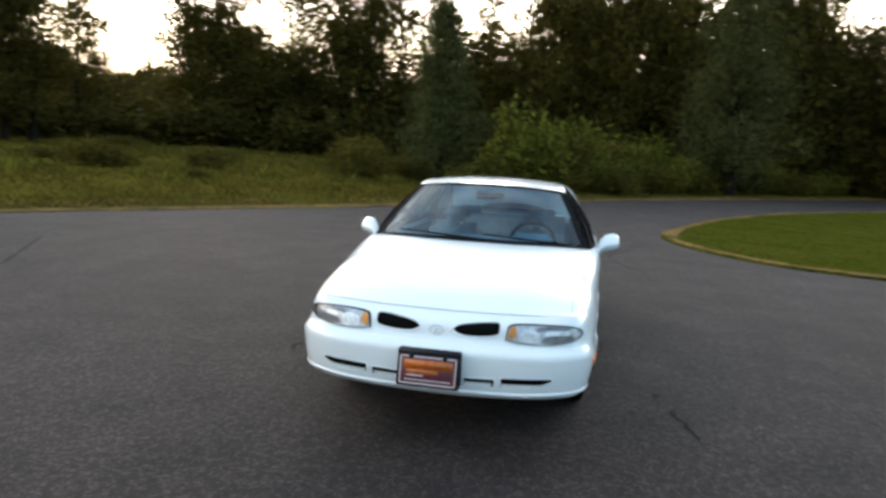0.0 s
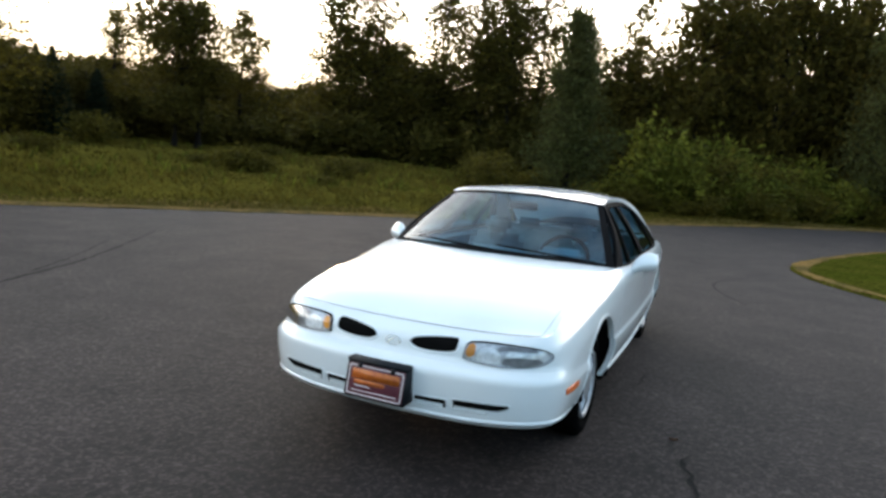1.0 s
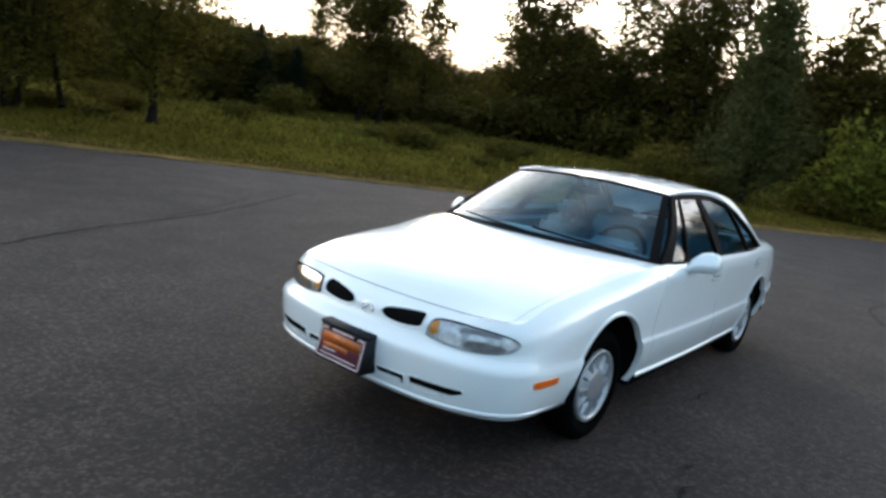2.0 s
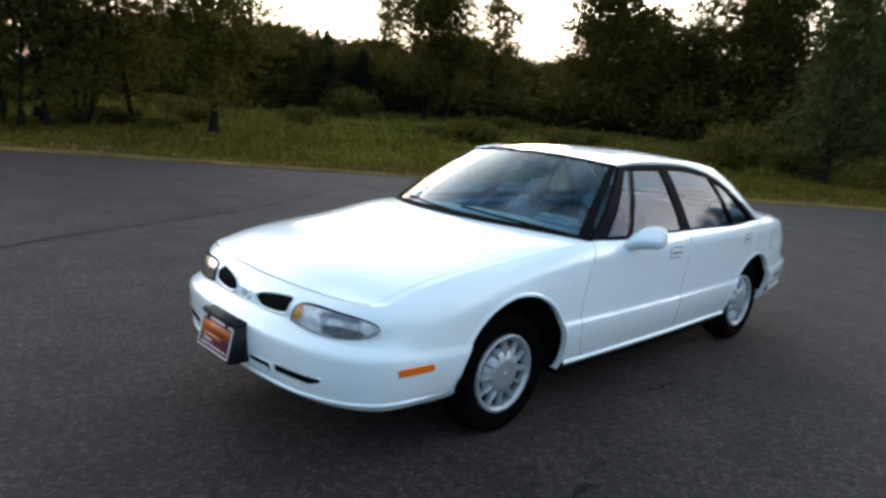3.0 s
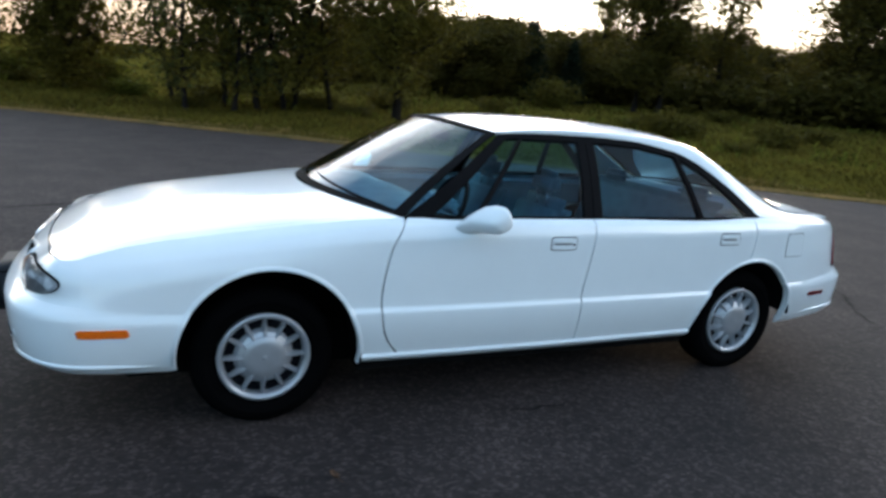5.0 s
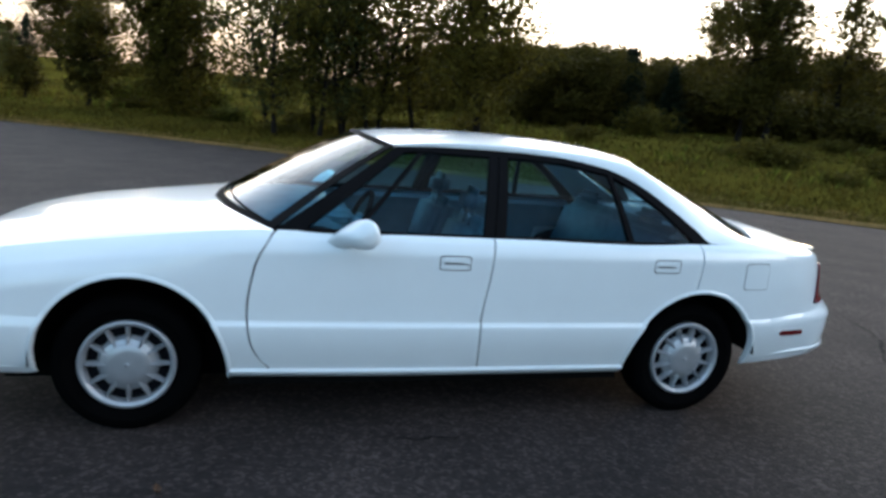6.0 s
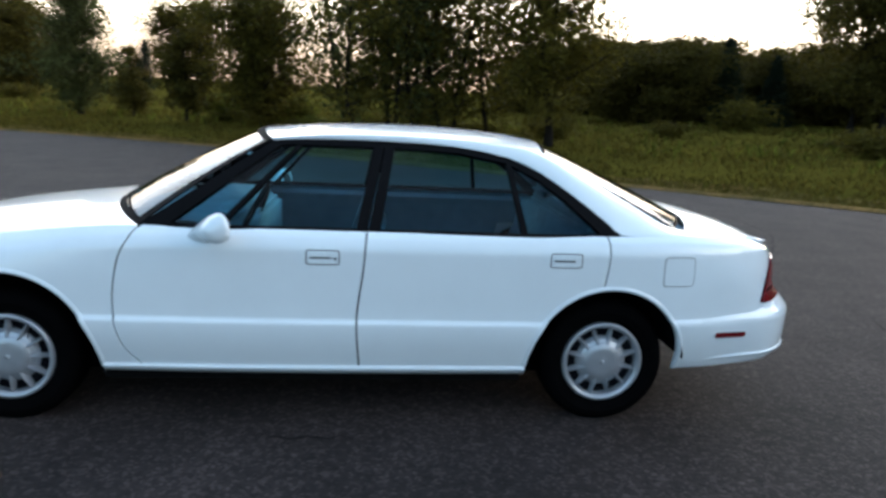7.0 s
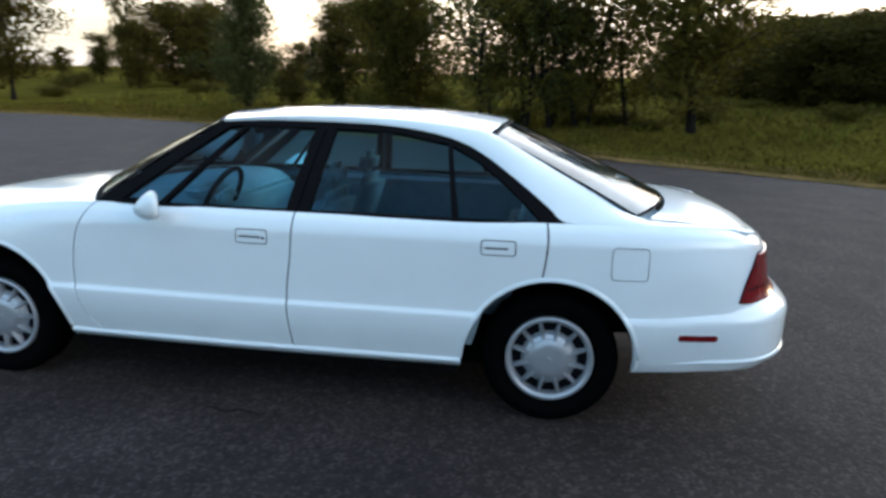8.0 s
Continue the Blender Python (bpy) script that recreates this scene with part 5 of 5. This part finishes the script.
def leaf_mesh(name, centres, size, rng, mat, parent, flat=0.0, droop=0.0):
    """Many small folded leaves, each turned its own way."""
    n = len(centres)
    u = rng.normal(size=(n, 3))
    u[:, 2] *= 1 - flat
    u /= np.linalg.norm(u, axis=1)[:, None]
    v = rng.normal(size=(n, 3))
    v -= (v * u).sum(1)[:, None] * u
    v /= np.linalg.norm(v, axis=1)[:, None]
    s = (np.asarray(size) * rng.uniform(0.55, 1.35, n))[:, None]
    w = np.cross(u, v) * 0.25
    c = np.asarray(centres)
    verts = np.stack([c - u * s, c + v * s * 0.45 + w * s, c + u * s, c - v * s * 0.45 + w * s], 1).reshape(-1, 3)
    faces = np.arange(4 * n).reshape(-1, 4)
    me = bpy.data.meshes.new(name)
    me.from_pydata(verts.tolist(), [], faces.tolist())
    me.materials.append(mat)
    ob = new(name, me)
    ob.parent = parent
    return ob


def broad_tree(h, r, base, leaves, size, mat, seed, form="round", trunks=1, limbs=16, spread=0.22, name="tree", clump=1.0, heart=0.07):
    """A broad-leaved tree: tapered trunk, limbs that divide, and leaves in clumps round the twigs."""
    rng = np.random.default_rng(seed)
    tree = new(name)
    wood_v, wood_f, trunk_v, trunk_f, tips = [], [], [], [], []

    def add(store_v, store_f, path, radii, n=6):
        v, f = limb_tube(path, radii, n)
        k = len(store_v)
        store_v.extend(v)
        store_f.extend(tuple(i + k for i in q) for q in f)

    for t in range(trunks):
        off = rng.normal(size=2) * (0.0 if trunks == 1 else 0.45)
        lean = rng.normal(size=2) * (0.03 if trunks == 1 else 0.07)
        path = [(off[0] + lean[0] * z + 0.06 * math.sin(z * 1.3 + t), off[1] + lean[1] * z + 0.06 * math.cos(z * 1.1 + t), z) for z in np.linspace(-0.15, h * 0.93, 12)]
        r0 = 0.018 * h / trunks ** 0.6
        add(trunk_v, trunk_f, path, [r0 * (1.35 if k == 0 else 1) * (1 - 0.93 * k / 11) + 0.01 for k in range(12)], 8)
        for k in range(limbs):
            f = (k + rng.uniform(0, 0.9)) / limbs
            z = base + (h * 0.92 - base) * f
            if form == "round":
                reach = r * math.sqrt(max(0.05, 1 - (1.75 * f - 0.85) ** 2)) * 0.95
            elif form == "cone":
                reach = r * (1.0 - 0.88 * f) * (0.75 + 0.25 * min(1, f * 6))
            else:
                reach = r * (0.55 + 0.45 * math.sin(math.pi * min(1, f * 1.05))) * (1.0 if f < 0.8 else 0.8)
            reach *= rng.uniform(0.7, 1.15)
            a = k * 2.4 + rng.uniform(-0.5, 0.5)
            x0, y0 = np.interp(z, [p[2] for p in path], [p[0] for p in path]), np.interp(z, [p[2] for p in path], [p[1] for p in path])
            rise = reach * rng.uniform(0.25, 0.75)
            lp = [(x0 + reach * q * math.cos(a + 0.3 * q), y0 + reach * q * math.sin(a + 0.3 * q), min(z + rise * q ** 1.3, h)) for q in np.linspace(0, 1, 5)]
            add(wood_v, wood_f, lp, [0.32 * r0 * (1 - 0.85 * q) + 0.004 for q in np.linspace(0, 1, 5)], 5)
            for j in range(5):
                q = rng.uniform(0.25, 1.0)
                p0 = np.array([np.interp(q, np.linspace(0, 1, 5), [p[m] for p in lp]) for m in range(3)])
                d = rng.normal(size=3) * (1, 1, 0.7) + (0.5 * math.cos(a), 0.5 * math.sin(a), 0.3)
                d *= reach * rng.uniform(0.22, 0.5) / np.linalg.norm(d)
                add(wood_v, wood_f, [tuple(p0), tuple(p0 + d * 0.5 + (0, 0, 0.03)), tuple(p0 + d)], [0.012, 0.008, 0.003], 3)
                tips.append((p0 + d * 0.75, reach))
        tips.append((np.array(path[-1]), r * 0.5))
    per = max(1, leaves // len(tips))
    cent = []
    for p, reach in tips:
        m = int(per * rng.uniform(0.3, 1.7) * (0.5 + 0.5 * reach / r))
        c = p + np.clip(rng.normal(size=(m, 3)), -1.5, 1.5) * (spread * r * clump, spread * r * clump, spread * r * 0.8 * clump)
        # oversized filler leaves added inside the crown to block the sky gaps
        inner = rng.uniform(size=m) < heart
        pull = rng.uniform(0.15, 0.6, (m, 1)) * (1, 1, 0)
        c = np.where(inner[:, None], c * (1 - pull), c)
        cent.append(np.column_stack([c, np.where(inner, 2.3, 1.0)]))
    cent = np.concatenate(cent)
    cent = cent[cent[:, 2] > base * 0.55]
    big = cent[:, 3] * size
    cent = cent[:, :3]
    size = big
    raw("trunk", trunk_v, trunk_f, BARK, tree, True)
    tagged(raw("branchwork", wood_v, wood_f, BARK, tree, True), kind="stuff")
    tagged(leaf_mesh("crown", cent, size, rng, mat, tree), kind="stuff")
    return tree


def spruce(h, r, seed):
    rng = np.random.default_rng(seed)
    tree = new("spruce_tree")
    v, f = limb_tube([(0, 0, z) for z in np.linspace(-0.1, h, 8)], [0.016 * h * (1 - k / 7.2) + 0.008 for k in range(8)], 7)
    raw("trunk", v, f, BARK, tree, True)
    cent = []
    for k in range(120):
        q = k / 120
        z = 0.25 + (h - 0.3) * q
        reach = r * (1 - q) ** 0.85 * rng.uniform(0.75, 1.1) + 0.06
        a = k * 2.399
        m = int(20 + 50 * reach / r)
        t = rng.uniform(0.1, 1, m)
        c = np.stack([reach * t * math.cos(a), reach * t * math.sin(a), z - 0.25 * reach * t ** 1.5], 1)
        cent.append(c + rng.normal(size=(m, 3)) * (0.10, 0.10, 0.06) * (0.4 + reach))
    tagged(leaf_mesh("crown", np.concatenate(cent), 0.11, rng, NEEDLE, tree), kind="stuff")
    return tree


def shrub(h, r, leaves, size, mat, seed, name="shrub"):
    rng = np.random.default_rng(seed)
    ob = new(name)
    wv, wf, cent = [], [], []
    for k in range(14):
        a, lean = rng.uniform(0, 6.28), rng.uniform(0.1, 1.0)
        top = h * rng.uniform(0.55, 1.0) * (1 - 0.35 * lean)
        p = [(r * lean * q * math.cos(a), r * lean * q * math.sin(a), top * q ** 0.85 - 0.1 * (q == 0)) for q in np.linspace(0, 1, 5)]
        v, f = limb_tube(p, [0.022, 0.018, 0.014, 0.009, 0.004], 4)
        n = len(wv)
        wv.extend(v)
        wf.extend(tuple(i + n for i in q) for q in f)
        m = leaves // 14
        t = rng.uniform(0.25, 1.05, m)[:, None]
        cent.append(np.array(p[-1]) * t + rng.normal(size=(m, 3)) * (0.22 * r, 0.22 * r, 0.13 * h))
    c = np.concatenate(cent)
    tagged(raw("stem_clump", wv, wf, BARK, ob, True), kind="stuff")
    tagged(leaf_mesh("foliage", c[c[:, 2] > 0.02], size, rng, mat, ob, flat=0.3), kind="stuff")
    return ob


def stand(ob, x, y, label, category="tree", group="", scale=1.0, tall=1.0, turn=0.0, first=True):
    """Puts a tree, or a copy of it, on the ground."""
    m = pose(x, y, float(height(x, y)) - 0.03, 0, 0, turn) @ Matrix.Diagonal((scale, scale, scale * tall, 1))
    if first:
        ob.matrix_basis = m
        return tagged(ob, label, category, group)
    return copy_thing_plain(ob, m)


def copy_thing_plain(ob, m):
    keep = ob.scale.copy()
    ob.scale = (1, 1, 1)
    out = copy_thing(ob, m)
    ob.scale = keep
    return out


def grove(template, places, label, category="tree", group=""):
    """The template itself stands at the first place, copies at the rest: (x, y, scale, tall)."""
    for k, (x, y, s, t) in enumerate(places):
        stand(template, x, y, label, category, group, s, t, (k * 77) % 360, first=(k == 0))


# trees beside the asphalt
stand(broad_tree(7.8, 2.7, 1.0, 16000, 0.075, LEAF_MID, 11, "round", limbs=22, spread=0.19, heart=0.17), -18.6, 7.4, "dark broad-leaved tree with a bare lower trunk on the grass verge")
for k, (x, y, h) in enumerate([(-20.2, 1.5, 6.0), (-20.8, 2.6, 6.6), (-20.6, 3.8, 6.2), (-22.2, 3.0, 6.8), (-23.6, 0.4, 5.8), (-21.6, 5.9, 6.0)]):
    stand(broad_tree(h + 0.8, 2.2, 0.6, 7600, 0.08, (LEAF_MID, LEAF_GREY, LEAF_MID)[k % 3], 21 + k, "tall", trunks=2, limbs=16, spread=0.19, heart=0.10), x, y, "slender young tree with two thin stems in a loose clump", group="clump of slender trees")
stand(broad_tree(5.8, 2.5, 0.2, 20000, 0.075, LEAF_MID, 31, "tall", limbs=30, spread=0.22, heart=0.2), -26.0, -3.3, "bushy light green tree with low branches", turn=40)
stand(broad_tree(7.2, 2.3, 0.4, 20000, 0.09, LEAF_GREY, 33, "cone", limbs=26, spread=0.18), -31.0, -12.8, "pointed grey-green tree on the verge")
stand(broad_tree(8.2, 1.9, 0.4, 22000, 0.075, LEAF_GREY, 41, "cone", limbs=34, spread=0.2), -5.2, 24.2, "narrow pointed grey-green tree branched to the ground")
stand(broad_tree(12.5, 3.5, 0.6, 24000, 0.10, LEAF_GREY, 43, "cone", limbs=34, spread=0.2), 9.4, 36.4, "tall grey-green tree branched to the ground")
# trees in the field
oak = broad_tree(8.0, 3.0, 1.0, 13000, 0.11, LEAF, 51, "round", limbs=16, spread=0.2)
grove(oak, [(-28.6, 25.6, 1.1, .95), (-66, -15.5, 1.25, .85), (-69, -19, 1.1, .9), (-31.5, -27, .95, .9)], "round-crowned tree standing in the grass field", group="field trees")
thin = broad_tree(8.6, 1.5, 2.2, 5000, 0.10, LEAF, 53, "tall", limbs=12, spread=0.26)
grove(thin, [(-32.2, 35.4, 1.25, .9), (-40.5, 31.4, .95, 1.05), (-28.0, 27.0, 1.2, .85), (-49, -31, .9, 1.1)], "slender loose-crowned tree standing in the grass field", group="slender field trees")
fir = spruce(7.0, 1.9, 61)
grove(fir, [(-32.0, 20.6, .8, .84), (-32.4, 23.6, .72, .78), (-35, 18.5, .75, .9), (-60, -19, .7, .9), (-36, 22.5, .75, .95)], "dark spruce among other trees", group="spruces")
small = broad_tree(4.2, 1.3, 0.5, 3500, 0.11, LEAF, 55, "tall", limbs=12, spread=0.25)
grove(small, [(-54, -37, 1.0, 1.0), (-26.6, -6.6, .95, .95), (-30, -9.9, .7, .75), (-62, -21, 1.0, .9), (-72, -28, .8, .8), (-80, -55, .8, .8), (-66, -50, .9, .8)], "small tree far off on the grass rise", group="small far trees")
# dark wood right of the field trees
wood = broad_tree(7.0, 2.6, 0.4, 11000, 0.13, LEAF, 57, "tall", limbs=18, spread=0.24)
grove(wood, [(-31.5, 15.6, .9, .58), (-31.8, 17.8, .9, .64), (-34, 15.6, 1.0, .58), (-34.5, 19.6, .95, .68), (-36.5, 17.2, 1.0, .64), (-35, 24.6, .9, .6), (-38, 20.5, 1.0, .68), (-45.5, -28, .7, .95), (-48.5, -26.6, 1.05, .85), (-50.5, -24.8, 1.0, .82), (-54, -27, 1.1, .88)], "dense dark broad-leaved tree at the edge of a wood", group="wood")
# tall loose trees against the western sky
tall = broad_tree(15, 2.6, 6.0, 8000, 0.11, LEAF, 71, "tall", limbs=22, spread=0.22)
tall_b = broad_tree(14, 2.2, 5.0, 6500, 0.11, LEAF, 72, "tall", limbs=20, spread=0.24)
grove(tall, [(-26.5, 39.5, 1, 1), (-20, 44, 1, 1.05), (-13, 46, 1.05, .95), (-14.5, 43.2, .9, 1.05)], "tall tree with an open crown against the sky", group="tall trees")
grove(tall_b, [(-24, 41.5, 1, 1), (-16.5, 47, 1, 1), (-10, 45, .9, .95), (-6, 50, 1, 1.05), (-18.6, 49, 1.05, 1)], "tall slim tree with an open crown against the sky", group="tall trees")
# woods along the whole north side
rng_w = random.Random(5)
dense = broad_tree(11, 3.6, 0.5, 8000, 0.18, LEAF, 81, "round", limbs=22, spread=0.24)
dense_b = broad_tree(12, 3.2, 0.5, 7500, 0.18, LEAF, 82, "tall", limbs=22, spread=0.26)
places_a, places_b = [], []
for k in range(44):
    a = radians(-31 + k * 1.9)
    d = 50 + 5 * (k % 3) + rng_w.uniform(-1.5, 1.5)
    (places_a if k % 2 else places_b).append((0.5 + d * math.sin(a), -4 + d * math.cos(a) * (1.0 if a < 0.3 else 1.08), rng_w.uniform(.85, 1.1), rng_w.uniform(.84, 1.1) * (0.7 if k < 14 else 1.32 if 15 <= k <= 25 else 1.05)))
grove(dense, places_a, "dense dark tree in the woods", group="woods")
grove(dense_b, places_b, "dense dark tree in the woods", group="woods")
far = []
for k in range(26):
    a = radians(-74 + k * 2.0)
    d = 84 + 9 * (k % 2) + rng_w.uniform(-3, 3)
    far.append((d * math.sin(a), -4 + d * math.cos(a), rng_w.uniform(.75, 1.0), rng_w.uniform(.55, .75)))
for k in range(11):
    a = radians(54 + k * 4.2)
    far.append((62 * math.sin(a), -4 + 62 * math.cos(a), rng_w.uniform(.75, 1.0), rng_w.uniform(.6, .85)))
for k in range(34):
    a = radians(-32 + k * 2.6)
    d = 68 + 4 * (k % 2) + rng_w.uniform(-2, 2)
    far.append((d * math.sin(a), -4 + d * math.cos(a), rng_w.uniform(.85, 1.05), rng_w.uniform(.42, .55) if a < -0.06 else rng_w.uniform(.75, .95)))
wood_far = broad_tree(10, 4.2, 0.4, 4200, 0.34, LEAF, 83, "round", limbs=18, spread=0.26)
grove(wood_far, far, "distant tree in a low tree line", group="distant tree line")
# low dark brush closing the foot of the tree line
under = shrub(3.4, 2.8, 1700, 0.24, LEAF, 107, "bush")
brushwood = []
for k in range(36):
    a = radians(-70 + k * 1.55)
    d = 47 + 5 * (k % 3) + rng_w.uniform(-2, 2)
    brushwood.append((d * math.sin(a), -4 + d * math.cos(a), rng_w.uniform(.85, 1.25), rng_w.uniform(.75, 1.15)))
grove(under, brushwood, "dark bush at the foot of the tree line", "bush", "undergrowth")
# trees across the car park, seen mirrored in the glass
grove(broad_tree(9, 2.8, 1.5, 5000, 0.15, LEAF, 91, "round", limbs=16, spread=0.22), [(-9, -27, 1, 1), (-4, -31, 1.1, 1), (2, -29, 1, 1.05), (8, -33, 1.1, 1), (14, -30, 1, 1)], "broad-leaved tree across the car park", group="trees across the car park")

# shrubs
sumac = shrub(2.5, 1.5, 2200, 0.14, LEAF_BRIGHT, 101)
grove(sumac, [(-1.2, 26.5, 1.0, 1.25), (1.4, 28.6, .8, 1.0), (3.4, 31.4, .85, .9), (-3.0, 27.0, .8, .8), (5.9, 34.2, 1.0, .85), (.2, 30.8, 1.1, 1.3), (7.2, 37, .8, .9), (12.5, 41, 1.0, .8), (-2.2, 29.8, 1.2, 1.35), (15, 42, .8, .7), (4.6, 36.4, 1.1, 1.15), (2, 34.2, 1.25, 1.0), (18, 46, .9, .8), (8.8, 40, 1.1, 1.0), (13, 46, 1.3, .9), (-27.8, -2.2, .75, .7), (-28.8, -5.4, .8, .6), (-24.6, -0.9, .55, .5)], "yellow-green leafy shrub in a thicket", "shrub", "thicket")
bramble = shrub(1.7, 1.5, 2200, 0.11, LEAF_MID, 105)
grove(bramble, [(0.2, 26.4, .9, .7), (2.3, 28.4, 1.0, .8), (-2.4, 25.6, .8, .7), (4.5, 31.5, 1.1, .8), (.6, 29.3, 1.2, 1.3), (3.0, 32.8, 1.2, 1.2), (6.6, 35.2, 1.2, .9), (-.9, 28.4, 1.1, 1.2), (11, 39.5, 1.2, .9), (14, 41, 1.1, .8), (-8.6, 23.5, .9, 1.0), (-6.6, 25.4, .8, .9), (-9.8, 27.4, 1.1, 1.0), (-7.9, 30.6, 1.0, .9), (-11.5, 32, 1.1, .9), (-14.2, 20.6, .7, .8), (-17.6, 18.6, .9, .7)], "dark green bramble bush in the rough grass", "bush", "brambles")
brush = shrub(1.4, 1.3, 2200, 0.085, LEAF_MID, 103)
grove(brush, [(-27, 19, 1.2, 1.0), (-24, 14, 0.8, 0.7), (-21.5, 5.5, 0.8, 0.6), (-22.5, 8.5, 0.9, 0.7), (-33, -5, 0.8, 0.7), (-30, 4, 1.0, 0.8), (-28, 10, 0.9, 0.7), (-35, 5, 1, 0.8), (-12.5, 17, 0.6, 0.5), (-38, -8, 1, 0.8), (-40, -20, 1, 0.7), (-44, -33, 1.1, 0.7), (-52, -38, 1.2, 0.7), (-58, -31, 1.3, 0.8), (-62, -12, 1.2, 0.8), (-58, -2, 1.2, 0.8), (-50, 5, 1.2, 0.9), (-46, -15, 1, 0.7), (-50, -18, 1.2, 0.8), (-48, 11, 1.3, 1), (-36, -28, 1, 0.6), (-20.9, 1.0, 0.7, 0.5), (-21.6, 4.2, 0.8, 0.6), (-25, -1.2, 0.7, 0.5), (-24, 1.9, 0.9, 0.6), (-19.6, 6.3, 0.6, 0.5), (-27.5, -5, 0.7, 0.5), (-19, 20.8, 0.8, 0.6), (-15.5, 24.5, 0.8, 0.6), (-20.5, 19.5, 0.7, 0.5), (-23, 27, 0.9, 0.6)], "low olive-green shrub in the tall grass", "shrub", "field shrubs")

# ---- grass ----
def grass_patch(name, n, d0, d1, blade, wide, s_range, mat, seed, label, category="grass"):
    """Blades in small tufts over a band of the field, thinner with distance."""
    rng = np.random.default_rng(seed)
    lo, hi = s_range
    k = rng.uniform(lo, hi, n)
    tang = np.gradient(EDGE, axis=0)
    nrm = np.stack([-tang[:, 1], tang[:, 0]], 1)
    nrm /= np.linalg.norm(nrm, axis=1)[:, None]
    d = d0 + (d1 - d0) * rng.uniform(0, 1, n) ** 1.7
    i = k.astype(int)
    f = (k - i)[:, None]
    base = EDGE[i] * (1 - f) + EDGE[i + 1] * f + nrm[i] * d[:, None]
    z = height(base[:, 0], base[:, 1])
    patch = 0.65 + 0.7 * (np.sin(base[:, 0] * 0.9 + 2 * np.sin(base[:, 1] * 0.5)) * np.sin(base[:, 1] * 0.8) * 0.5 + 0.5)
    hgt = blade * patch * rng.uniform(0.5, 1.25, n) * np.clip(0.25 + d / 2.2, 0.25, 1)
    verts, w = [], wide * (1 + d / 14)
    root = np.column_stack([base, z - 0.02])
    m = 3
    cols = []
    for b in range(m):
        a = rng.uniform(0, 2 * math.pi, n)
        bend = rng.uniform(0.15, 0.6, n) * hgt
        side = np.column_stack([-np.sin(a), np.cos(a), np.zeros(n)]) * w[:, None]
        mid = root + np.column_stack([np.cos(a) * bend * 0.3, np.sin(a) * bend * 0.3, hgt * 0.6])
        tip = root + np.column_stack([np.cos(a) * bend, np.sin(a) * bend, hgt * rng.uniform(0.8, 1.0, n)])
        cols.append(np.stack([root - side, root + side, mid + side * 0.8, tip], 1))
    v = np.concatenate(cols).reshape(-1, 3)
    me = bpy.data.meshes.new(name)
    me.from_pydata(v.tolist(), [], np.arange(len(v)).reshape(-1, 4).tolist())
    me.materials.append(mat)
    return tagged(new(name, me), label, category, kind="stuff")


near = (int(np.argmin(np.hypot(EDGE[:, 0] + 24, EDGE[:, 1] + 24))), int(np.argmin(np.hypot(EDGE[:, 0] - 24, EDGE[:, 1] - 47))))
DRY = foliage("dry_grass", (0.24, 0.155, 0.052), (0.12, 0.10, 0.03), 0.2)
grass_patch("verge_grass", 16000, 0.05, 1.5, 0.16, 0.010, near, DRY, 1, "short dry yellow-brown grass along the asphalt", "grass")
grass_patch("meadow_grass", 56000, 0.7, 26, 0.15, 0.009, near, BLADE, 2, "uneven yellow-green meadow grass", "grass")
grass_patch("weeds", 1500, 6.0, 26, 0.36, 0.014, near, LEAF_BRIGHT, 3, "tall leafy weeds in the meadow", "weeds")
